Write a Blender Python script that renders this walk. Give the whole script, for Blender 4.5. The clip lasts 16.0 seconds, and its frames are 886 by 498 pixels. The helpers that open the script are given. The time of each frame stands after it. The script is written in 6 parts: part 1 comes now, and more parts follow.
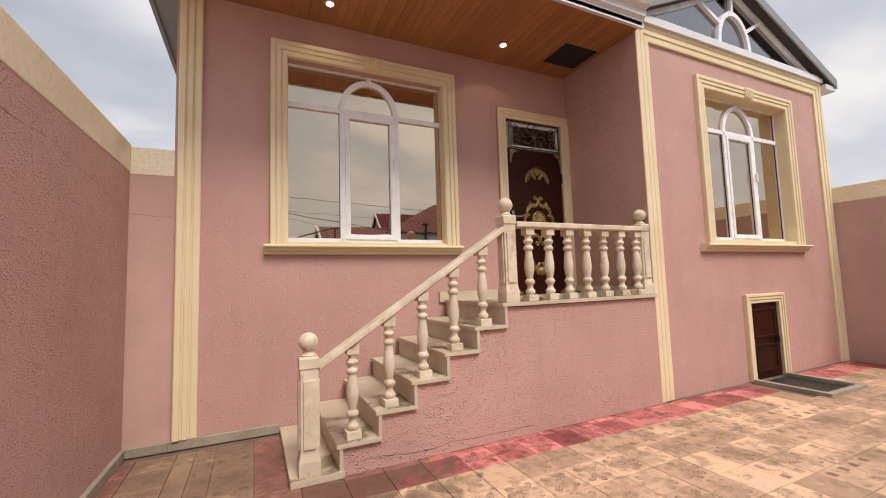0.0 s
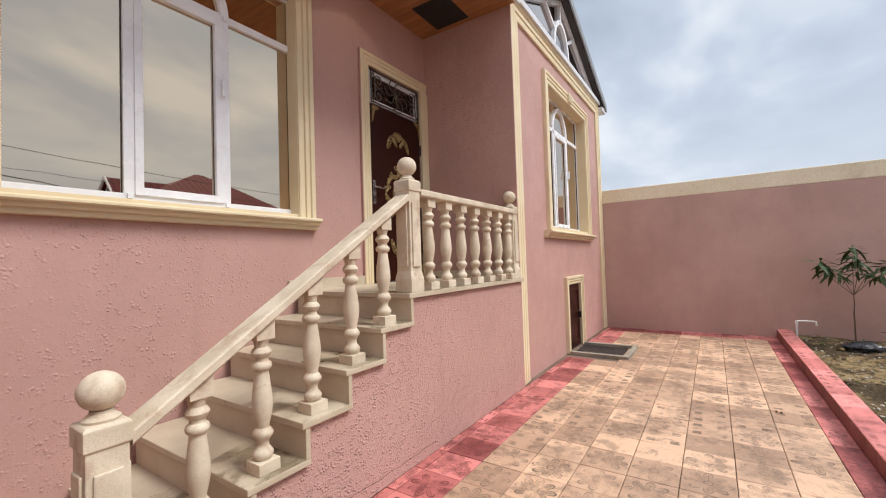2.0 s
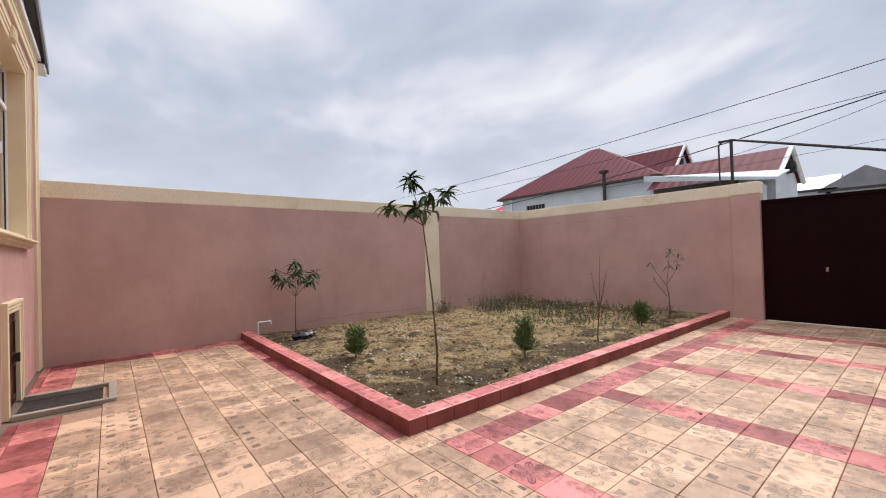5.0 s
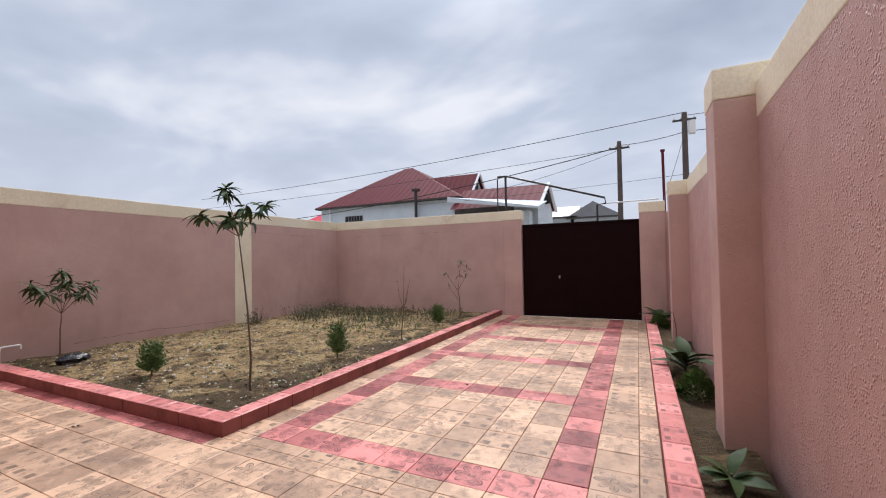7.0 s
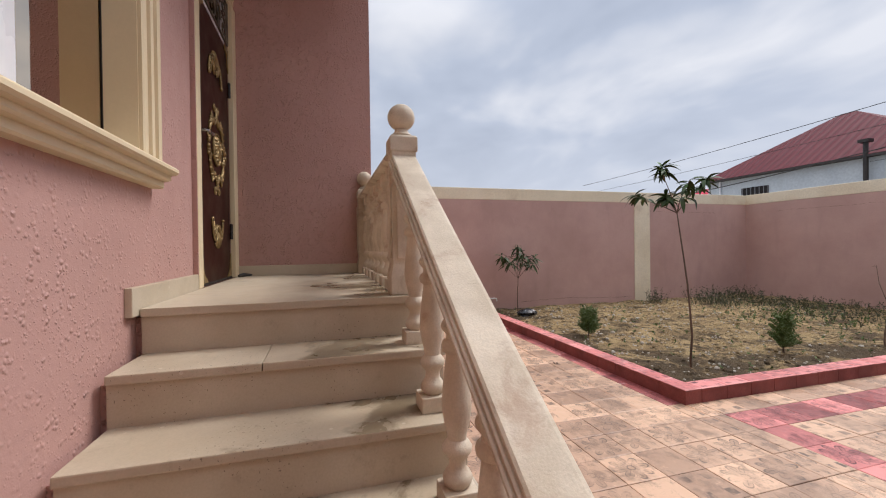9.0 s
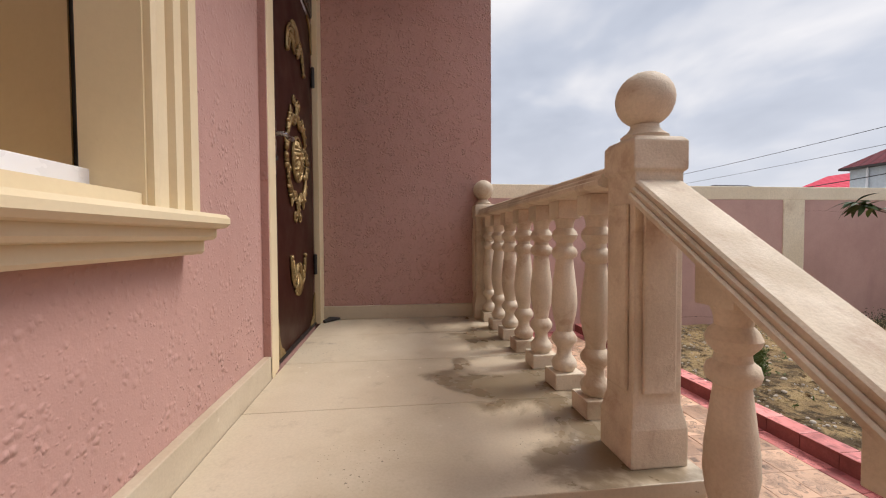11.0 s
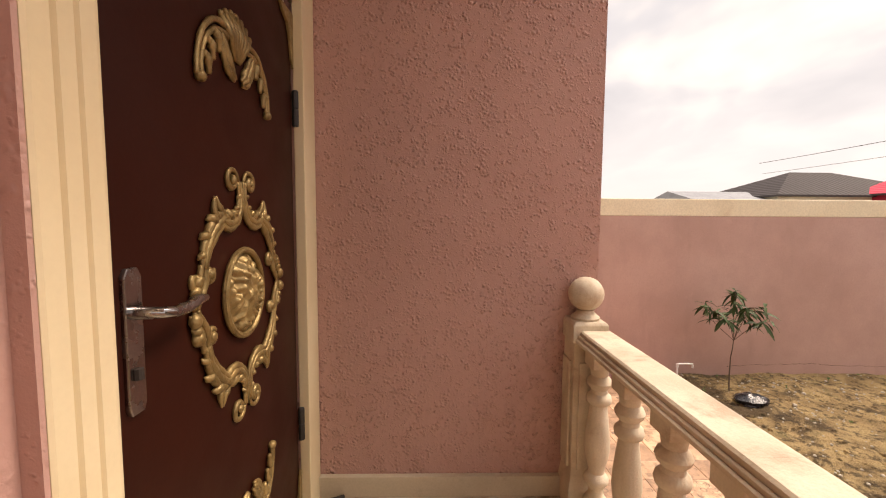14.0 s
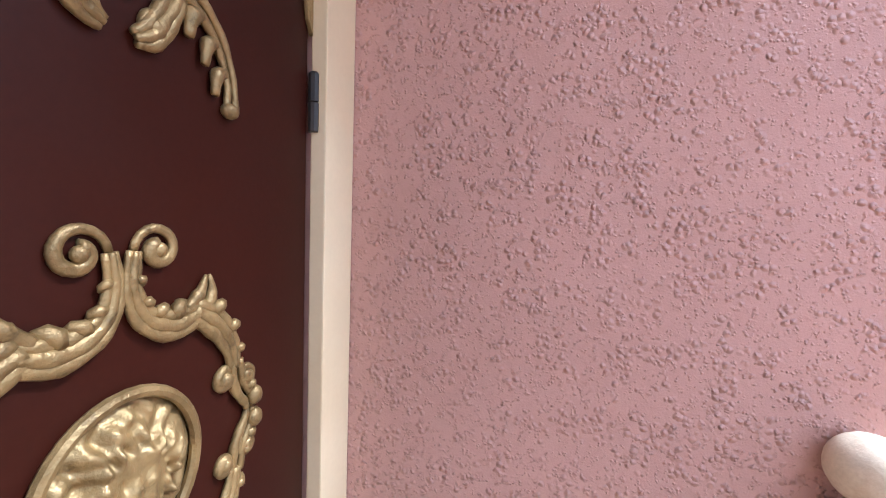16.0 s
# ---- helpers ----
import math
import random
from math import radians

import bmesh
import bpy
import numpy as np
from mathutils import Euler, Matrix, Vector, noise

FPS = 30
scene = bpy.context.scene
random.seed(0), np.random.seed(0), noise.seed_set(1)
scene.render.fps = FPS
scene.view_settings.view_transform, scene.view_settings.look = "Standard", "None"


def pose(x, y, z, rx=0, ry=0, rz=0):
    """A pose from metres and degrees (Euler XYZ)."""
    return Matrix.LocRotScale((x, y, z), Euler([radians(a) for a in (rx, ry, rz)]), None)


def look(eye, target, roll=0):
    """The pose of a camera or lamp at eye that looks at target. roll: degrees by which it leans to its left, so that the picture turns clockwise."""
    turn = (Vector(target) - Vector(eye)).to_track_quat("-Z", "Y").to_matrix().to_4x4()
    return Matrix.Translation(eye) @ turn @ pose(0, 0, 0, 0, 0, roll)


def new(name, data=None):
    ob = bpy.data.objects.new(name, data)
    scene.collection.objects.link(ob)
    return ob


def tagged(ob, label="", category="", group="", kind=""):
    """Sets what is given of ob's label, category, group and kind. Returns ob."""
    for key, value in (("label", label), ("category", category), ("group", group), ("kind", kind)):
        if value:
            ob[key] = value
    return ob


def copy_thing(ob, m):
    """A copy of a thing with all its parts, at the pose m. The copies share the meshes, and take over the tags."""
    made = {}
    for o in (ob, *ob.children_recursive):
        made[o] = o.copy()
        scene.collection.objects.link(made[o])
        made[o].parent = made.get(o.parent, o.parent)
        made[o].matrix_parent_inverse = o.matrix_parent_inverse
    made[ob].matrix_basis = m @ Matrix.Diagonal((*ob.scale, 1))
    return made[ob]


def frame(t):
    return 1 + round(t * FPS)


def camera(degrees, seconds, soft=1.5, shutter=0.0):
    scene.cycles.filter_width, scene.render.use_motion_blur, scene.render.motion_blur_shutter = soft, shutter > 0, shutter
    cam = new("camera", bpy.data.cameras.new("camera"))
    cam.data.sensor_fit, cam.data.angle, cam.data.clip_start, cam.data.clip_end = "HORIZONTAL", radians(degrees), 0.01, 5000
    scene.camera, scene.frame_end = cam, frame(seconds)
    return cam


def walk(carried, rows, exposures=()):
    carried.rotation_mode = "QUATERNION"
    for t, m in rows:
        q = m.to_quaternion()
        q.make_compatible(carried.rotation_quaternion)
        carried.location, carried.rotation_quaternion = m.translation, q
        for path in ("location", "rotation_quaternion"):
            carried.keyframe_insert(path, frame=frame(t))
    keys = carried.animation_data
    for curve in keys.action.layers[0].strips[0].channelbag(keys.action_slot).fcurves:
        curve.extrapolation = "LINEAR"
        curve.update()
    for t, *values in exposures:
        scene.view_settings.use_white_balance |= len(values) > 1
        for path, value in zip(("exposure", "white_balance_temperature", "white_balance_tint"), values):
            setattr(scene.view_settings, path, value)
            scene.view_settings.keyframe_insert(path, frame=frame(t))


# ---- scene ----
cam = camera(94.9, 16.0, soft=1.1)
PATH = [
    (0, (-0.032, 0.058, 1.459), (0.812, 1.864, 1.62), -1.8),
    (0.5, (-0.128, 0.446, 1.443), (0.859, 2.179, 1.583), -1.5),
    (1, (-0.18, 0.88, 1.483), (1.018, 2.478, 1.597), -1.5),
    (1.5, (-0.226, 1.2, 1.494), (1.21, 2.59, 1.576), -1.6),
    (2, (-0.207, 1.484, 1.473), (1.459, 2.588, 1.529), -1.8),
    (2.5, (-0.12, 1.765, 1.49), (1.741, 2.497, 1.52), -2.1),
    (3, (-0.059, 2.018, 1.497), (1.916, 2.338, 1.502), -1.8),
    (3.5, (0.048, 2.139, 1.494), (2.045, 2.029, 1.491), -2.2),
    (4, (0.228, 2.248, 1.498), (2.153, 1.703, 1.5), -2.2),
    (4.5, (0.254, 2.383, 1.51), (2.022, 1.449, 1.519), -2.0),
    (5, (0.148, 2.555, 1.518), (1.695, 1.287, 1.543), -1.7),
    (5.2, (0.103, 2.605, 1.52), (1.554, 1.229, 1.551), -1.6),
    (6.3, (-0.186, 2.877, 1.534), (0.664, 1.065, 1.581), -1.2),
    (7.3, (-0.4, 3.149, 1.544), (0.487, 1.357, 1.597), -0.8),
    (7.5, (-0.412, 3.201, 1.543), (0.552, 1.449, 1.596), -0.7),
    (8, (-0.357, 3.331, 1.537), (0.964, 1.827, 1.583), -0.3),
    (8.5, (-0.179, 3.571, 1.515), (1.526, 2.526, 1.533), -0.4),
    (9, (0.033, 3.817, 1.495), (1.953, 3.257, 1.482), -0.8),
    (9.5, (0.379, 3.923, 1.512), (2.363, 3.671, 1.486), -1.0),
    (9.7, (0.523, 3.959, 1.547), (2.511, 3.744, 1.518), -0.9),
    (11.8, (1.52, 4.089, 2.019), (3.508, 3.842, 1.946), -0.1),
    (12, (1.603, 4.094, 2.069), (3.587, 3.847, 1.998), -0.1),
    (12.5, (1.809, 4.061, 2.247), (3.793, 3.834, 2.145), 0.4),
    (13, (2.041, 4.112, 2.306), (4.03, 3.938, 2.186), 0.2),
    (13.5, (2.175, 4.123, 2.433), (4.168, 4.026, 2.295), 0.0),
    (14, (2.436, 4.074, 2.494), (4.429, 4.031, 2.341), 0.4),
    (14.5, (2.606, 4.062, 2.613), (4.6, 4.074, 2.457), 1.1),
    (15, (2.852, 4.135, 2.637), (4.847, 4.202, 2.509), 1.8),
    (15.5, (3.054, 4.123, 2.622), (5.043, 4.299, 2.493), 3.4),
    (16, (3.185, 4.1, 2.639), (5.132, 4.538, 2.515), 1.9),
]
EXPOSURES = [
    (0, 0.26, 6900, 13), (1.2, 0.27, 6350, 9), (2, 0.34, 6250, 8), (3, 0.32, 6400, 10), (5, 0.20, 6350, 12), (7.5, 0.17, 6150, 12), (9, 0.11, 6200, 12), (9.7, 0.08, 6200, 12),
    (12, 0.42, 6850, 13), (13.5, 0.6, 7400, 15), (14.5, 0.9, 9000, 21), (15, 1.2, 9400, 24), (15.5, 1.52, 6500, 11), (16, 1.8, 5250, 10),
]
walk(cam, [(t, look(eye, target, roll)) for t, eye, target, roll in PATH], EXPOSURES)

# ---- world and sun: a bright overcast sky ----
world = bpy.data.worlds.new("overcast_sky")
scene.world = world
world.use_nodes = True


def build_sky():
    tree = world.node_tree
    tree.nodes.clear()
    N, L = tree.nodes.new, tree.links.new

    def math_node(op, a, b=None, clamp=False):
        n = N("ShaderNodeMath")
        n.operation, n.use_clamp = op, clamp
        for i, value in enumerate((a, b)):
            if value is None:
                continue
            if isinstance(value, (int, float)):
                n.inputs[i].default_value = value
            else:
                L(value, n.inputs[i])
        return n.outputs[0]

    where = N("ShaderNodeTexCoord").outputs["Generated"]
    split = N("ShaderNodeSeparateXYZ")
    L(where, split.inputs[0])
    x, y, z = split.outputs
    up = math_node("MAXIMUM", z, 0.0)
    flat = math_node("ADD", up, 0.22)
    plane = N("ShaderNodeCombineXYZ")
    L(math_node("DIVIDE", x, flat), plane.inputs[0])
    L(math_node("DIVIDE", y, flat), plane.inputs[1])

    def clouds(scale, detail, warp, seed):
        n = N("ShaderNodeTexNoise")
        n.noise_dimensions = "4D"
        n.inputs["W"].default_value = seed
        n.inputs["Scale"].default_value, n.inputs["Detail"].default_value = scale, detail
        n.inputs["Roughness"].default_value, n.inputs["Distortion"].default_value = 0.5, warp
        stretch = N("ShaderNodeMapping")
        stretch.inputs["Rotation"].default_value = (0, 0, 0.5)
        stretch.inputs["Scale"].default_value = (1.0, 1.3, 1)
        L(plane.outputs[0], stretch.inputs[0])
        L(stretch.outputs[0], n.inputs["Vector"])
        return n.outputs[0]

    ramp = N("ShaderNodeValToRGB")
    e = ramp.color_ramp.elements
    e[0].position, e[0].color = 0.38, (0.42, 0.47, 0.56, 1)
    e[1].position, e[1].color = 0.62, (0.92, 0.92, 0.93, 1)
    mid = e.new(0.5)
    mid.color = (0.58, 0.63, 0.72, 1)
    both = math_node("ADD", math_node("MULTIPLY", clouds(0.95, 4, 0.4, 3.1), 0.78), math_node("MULTIPLY", clouds(2.6, 4, 0.3, 7.7), 0.22))
    L(both, ramp.inputs[0])
    haze = N("ShaderNodeMix")
    haze.data_type = "RGBA"
    veil = N("ShaderNodeMapRange")
    veil.interpolation_type = "SMOOTHSTEP"
    L(up, veil.inputs["Value"])
    for key, value in (("From Min", 0.0), ("From Max", 0.42), ("To Min", 0.9), ("To Max", 0.0)):
        veil.inputs[key].default_value = value
    L(veil.outputs[0], haze.inputs["Factor"])
    L(ramp.outputs[0], haze.inputs["A"])
    haze.inputs["B"].default_value = (0.70, 0.73, 0.80, 1)
    # an overcast sky is about three times as bright overhead as at the horizon
    lift = N("ShaderNodeMapRange")
    lift.interpolation_type = "SMOOTHSTEP"
    L(up, lift.inputs["Value"])
    for key, value in (("From Min", 0.45), ("From Max", 1.0), ("To Min", 1.0), ("To Max", 2.8)):
        lift.inputs[key].default_value = value
    cloud = N("ShaderNodeBackground")
    L(haze.outputs["Result"], cloud.inputs["Color"])
    L(math_node("MULTIPLY", lift.outputs[0], SKY), cloud.inputs["Strength"])
    blue = N("ShaderNodeTexSky")
    blue.sky_type, blue.sun_disc = "NISHITA", False
    blue.sun_elevation, blue.sun_rotation = radians(57), radians(170)
    clear = N("ShaderNodeBackground")
    L(blue.outputs[0], clear.inputs["Color"])
    clear.inputs["Strength"].default_value = 0.05
    both_light = N("ShaderNodeMixShader")
    both_light.inputs[0].default_value = 0.88
    L(clear.outputs[0], both_light.inputs[1])
    L(cloud.outputs[0], both_light.inputs[2])
    out = N("ShaderNodeOutputWorld")
    L(both_light.outputs[0], out.inputs[0])


SKY = 0.92
build_sky()
sun = new("sun", bpy.data.lights.new("sun", "SUN"))
sun.data.energy, sun.data.angle, sun.data.color = 2.6, radians(20), (1.0, 0.95, 0.89)
sun.matrix_world = look((1.2, -6.5, 9.0), (0, 0, 0))

# ---- materials ----
def nodes_of(name):
    m = bpy.data.materials.new(name)
    m.use_nodes = True
    tree = m.node_tree
    return m, tree, tree.nodes["Principled BSDF"]


class Net:
    """Short ways to write shader nodes."""

    def __init__(self, tree):
        self.t = tree

    def put(self, socket, value):
        if isinstance(value, bpy.types.NodeSocket):
            self.t.links.new(value, socket)
        else:
            socket.default_value = (*value, 1) if isinstance(value, tuple) and len(value) == 3 and socket.type == "RGBA" else value

    def math(self, op, a, b=0.5, clamp=False):
        n = self.t.nodes.new("ShaderNodeMath")
        n.operation, n.use_clamp = op, clamp
        self.put(n.inputs[0], a)
        self.put(n.inputs[1], b)
        return n.outputs[0]

    def place(self):
        return self.t.nodes.new("ShaderNodeNewGeometry").outputs["Position"]

    def noise(self, scale, detail=4, rough=0.55, warp=0.0, vector=None):
        n = self.t.nodes.new("ShaderNodeTexNoise")
        n.inputs["Scale"].default_value, n.inputs["Detail"].default_value = scale, detail
        n.inputs["Roughness"].default_value, n.inputs["Distortion"].default_value = rough, warp
        self.put(n.inputs["Vector"], vector or self.place())
        return n.outputs[0]

    def cells(self, scale, vector=None, feature="F1"):
        n = self.t.nodes.new("ShaderNodeTexVoronoi")
        n.feature = feature
        n.inputs["Scale"].default_value = scale
        self.put(n.inputs["Vector"], vector or self.place())
        return n.outputs["Distance"]

    def stretch(self, scale, vector=None):
        n = self.t.nodes.new("ShaderNodeMapping")
        n.inputs["Scale"].default_value = scale
        self.put(n.inputs[0], vector or self.place())
        return n.outputs[0]

    def step(self, value, lo, hi, to_lo=0.0, to_hi=1.0):
        n = self.t.nodes.new("ShaderNodeMapRange")
        n.interpolation_type = "SMOOTHSTEP"
        self.put(n.inputs["Value"], value)
        for key, v in (("From Min", lo), ("From Max", hi), ("To Min", to_lo), ("To Max", to_hi)):
            n.inputs[key].default_value = v
        return n.outputs[0]

    def mix(self, fac, a, b, blend="MIX"):
        n = self.t.nodes.new("ShaderNodeMix")
        n.data_type, n.blend_type = "RGBA", blend
        self.put(n.inputs["Factor"], fac)
        self.put(n.inputs["A"], a)
        self.put(n.inputs["B"], b)
        return n.outputs["Result"]

    def bump(self, height, strength, distance, under=None):
        n = self.t.nodes.new("ShaderNodeBump")
        n.inputs["Strength"].default_value, n.inputs["Distance"].default_value = strength, distance
        self.put(n.inputs["Height"], height)
        if under is not None:
            self.put(n.inputs["Normal"], under)
        return n.outputs[0]


def surface(name, c1, c2, rough=0.6, big=1.5, fine=60.0, bump=0.25, depth=0.003, metal=0.0, stain=None, stain_scale=0.8, spec=0.5, grain=None, fleck=0.35, spread=(0.55, 0.72)):
    """A general surface: two tones at a broad and a fine scale, gloss that varies, fine relief, and stains where given."""
    m, tree, b = nodes_of(name)
    n = Net(tree)
    where = n.stretch(grain) if grain else n.place()
    col = n.mix(n.step(n.noise(big, 5, vector=where), 0.35, 0.65), c1, c2)
    col = n.mix(n.step(n.noise(fine, 3, vector=where), 0.3, 0.75, 0.0, fleck), col, tuple(0.6 * v for v in c1))
    if stain:
        col = n.mix(n.step(n.noise(stain_scale, 8, 0.65, 0.4), spread[0], spread[1], 0.0, 0.7), col, stain)
    n.put(b.inputs["Base Color"], col)
    n.put(b.inputs["Roughness"], n.step(n.noise(big * 3, 4), 0.2, 0.8, max(0.02, rough - 0.12), min(1, rough + 0.1)))
    b.inputs["Metallic"].default_value = metal
    b.inputs["Specular IOR Level"].default_value = spec
    n.put(b.inputs["Normal"], n.bump(n.noise(fine, 4, vector=where), bump, depth))
    return m


def stucco(name, c1, c2, size=60.0, few=0.48, relief=0.004, cover=0.3):
    """Painted plaster thrown on by hand: small flattened raised lumps of uneven outline over a smoother coat, denser in patches."""
    m, tree, b = nodes_of(name)
    n = Net(tree)
    patch = n.step(n.noise(1.6, 5, 0.65), 0.38, 0.60, cover, 1.0)
    warp = tree.nodes.new("ShaderNodeVectorMath")
    warp.operation = "ADD"
    tex = tree.nodes.new("ShaderNodeTexNoise")
    tex.inputs["Scale"].default_value, tex.inputs["Detail"].default_value = 40, 1
    n.put(tex.inputs["Vector"], n.place())
    soft = tree.nodes.new("ShaderNodeVectorMath")
    soft.operation = "SCALE"
    n.put(soft.inputs[0], tex.outputs["Color"])
    soft.inputs["Scale"].default_value = 0.009
    n.put(warp.inputs[0], n.place())
    n.put(warp.inputs[1], soft.outputs[0])
    lumps = n.step(n.cells(size, warp.outputs[0]), 0.05, 0.58, 1.0, 0.0)
    keep = n.step(n.noise(size * 0.33, 2, 0.5), few, few + 0.14)
    crumbs = n.math("MULTIPLY", n.step(n.cells(size * 1.8, warp.outputs[0]), 0.05, 0.5, 1.0, 0.0), n.step(n.noise(size * 0.8, 2), few + 0.02, few + 0.14))
    blobs = n.math("MULTIPLY", n.math("ADD", n.math("MULTIPLY", lumps, keep), n.math("MULTIPLY", crumbs, 0.5)), patch)
    height = n.math("ADD", blobs, n.math("MULTIPLY", n.noise(190, 4), 0.16))
    height = n.math("ADD", height, n.math("MULTIPLY", n.noise(8, 4), 0.6))
    col = n.mix(n.step(n.noise(0.9, 6, 0.6), 0.3, 0.7), c1, c2)
    col = n.mix(n.step(n.noise(1.7, 6, 0.6, 0.3, n.stretch((1.6, 1.6, 0.35))), 0.5, 0.75, 0.0, 0.25), col, tuple(0.7 * v for v in c1))
    col = n.mix(n.step(n.noise(45, 4), 0.4, 0.8, 0.0, 0.2), col, tuple(0.72 * v for v in c1))
    col = n.mix(n.step(n.noise(3.2, 8, 0.7, 0.6), 0.60, 0.78, 0.0, 0.3), col, tuple(min(1, 1.2 * v) for v in c2))
    n.put(b.inputs["Base Color"], col)
    n.put(b.inputs["Roughness"], n.step(n.noise(5, 4), 0.3, 0.7, 0.48, 0.66))
    b.inputs["Specular IOR Level"].default_value = 0.4
    n.put(b.inputs["Normal"], n.bump(height, 1.0, relief))
    return m


def tile_glaze(name, light, dark, pattern, island, spots=False):
    """A worn printed paving tile; each tile takes its tone and its print by chance. The print lies in the tile's own UV square."""
    m, tree, b = nodes_of(name)
    n = Net(tree)
    if island:
        rnd = tree.nodes.new("ShaderNodeNewGeometry").outputs["Random Per Island"]
    else:
        rnd = tree.nodes.new("ShaderNodeObjectInfo").outputs["Random"]
    r2 = n.math("FRACT", n.math("MULTIPLY", rnd, 17.31))
    r3 = n.math("FRACT", n.math("MULTIPLY", rnd, 53.77))
    uv = tree.nodes.new("ShaderNodeTexCoord").outputs["UV"]
    s = tree.nodes.new("ShaderNodeSeparateXYZ")
    n.put(s.inputs[0], uv)
    u = n.math("SUBTRACT", n.math("MULTIPLY", s.outputs[0], 2.0), 1.0)
    v = n.math("SUBTRACT", n.math("MULTIPLY", s.outputs[1], 2.0), 1.0)
    rad = n.math("SQRT", n.math("ADD", n.math("MULTIPLY", u, u), n.math("MULTIPLY", v, v)))
    ang = n.math("ARCTAN2", v, u)
    petal = n.math("ABSOLUTE", n.math("COSINE", n.math("MULTIPLY", ang, 4.0)))
    reach = n.math("ADD", n.math("MULTIPLY", n.math("POWER", petal, 0.55), 0.66), 0.22)
    off = n.math("ABSOLUTE", n.math("SUBTRACT", reach, rad))
    line = n.step(off, 0.03, 0.075, 1.0, 0.0)
    rib = n.math("MULTIPLY", n.step(petal, 0.985, 0.996), n.step(rad, 0.72, 0.78, 1.0, 0.0))
    heart = n.step(n.math("ABSOLUTE", n.math("SUBTRACT", rad, 0.17)), 0.02, 0.05, 1.0, 0.0)
    inside = n.math("MULTIPLY", n.step(n.math("SUBTRACT", reach, rad), -0.02, 0.03), 0.42)
    flower = n.math("MAXIMUM", n.math("MAXIMUM", line, rib), n.math("MAXIMUM", heart, inside))
    au, av = n.math("SUBTRACT", n.math("ABSOLUTE", u), 0.56), n.math("SUBTRACT", n.math("ABSOLUTE", v), 0.56)
    spot = n.step(n.math("MAXIMUM", n.math("ABSOLUTE", au), n.math("ABSOLUTE", av)), 0.17, 0.25, 1.0, 0.0)
    has_flower = n.step(r2, 0.34, 0.36)
    has_spot = n.step(r2, 0.12, 0.14)
    kind = n.math("MULTIPLY", spot, n.step(r2, 0.15, 0.2, 0.25, 1.0)) if spots else n.mix(has_flower, n.math("MULTIPLY", spot, has_spot), flower)
    wear = n.step(n.noise(7.0, 7, 0.7, 0.3), 0.40, 0.56, 0.12, 1.0)
    amount = n.math("MULTIPLY", n.math("MULTIPLY", kind, wear), n.step(r3, 0.0, 1.0, 0.6, 1.0))
    col = n.mix(rnd, light, dark)
    col = n.mix(n.step(n.noise(6.5, 8, 0.72, 0.4), 0.50, 0.62, 0.0, 0.62), col, tuple(0.55 * c for c in dark))
    col = n.mix(n.step(n.noise(11.0, 6, 0.7, 0.5), 0.55, 0.75, 0.0, 0.4), col, tuple(min(1, 1.15 * c) for c in light))
    col = n.mix(amount, col, pattern)
    col = n.mix(n.step(n.noise(1.3, 8, 0.7), 0.48, 0.62, 0.0, 0.5), col, tuple(0.5 * c for c in dark))
    # mud patches carried to the stair's foot, with the shade there painted in
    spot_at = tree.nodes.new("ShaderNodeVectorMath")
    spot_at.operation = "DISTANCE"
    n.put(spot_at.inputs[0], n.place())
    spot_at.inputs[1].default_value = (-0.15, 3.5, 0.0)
    mud_shade = n.math("ADD", n.noise(3.4, 7, 0.65, 0.4), n.step(spot_at.outputs["Value"], 0.7, 2.8, 0.18, -0.22))
    col = n.mix(n.step(mud_shade, 0.48, 0.60, 0.0, 0.72), col, (0.115, 0.075, 0.05))
    n.put(b.inputs["Base Color"], col)
    n.put(b.inputs["Roughness"], n.step(n.noise(6.0, 5), 0.3, 0.7, 0.30, 0.62))
    n.put(b.inputs["Normal"], n.bump(n.math("ADD", n.noise(70, 4), n.math("MULTIPLY", kind, -0.8)), 0.25, 0.003))
    return m


def planks(name):
    """Varnished pine boards that run along y, each with its own tone."""
    m, tree, b = nodes_of(name)
    n = Net(tree)
    rnd = tree.nodes.new("ShaderNodeNewGeometry").outputs["Random Per Island"]
    grain = n.noise(9, 6, 0.6, 1.2, n.stretch((9.0, 0.5, 1.0)))
    col = n.mix(rnd, (0.30, 0.125, 0.045), (0.40, 0.18, 0.07))
    col = n.mix(n.step(grain, 0.45, 0.7, 0.0, 0.6), col, (0.19, 0.07, 0.025))
    col = n.mix(n.step(n.cells(3.0, n.stretch((1, 0.6, 1))), 0.0, 0.05, 0.7, 0.0), col, (0.07, 0.025, 0.01))
    n.put(b.inputs["Base Color"], col)
    b.inputs["Roughness"].default_value = 0.38
    n.put(b.inputs["Normal"], n.bump(grain, 0.2, 0.002))
    return m


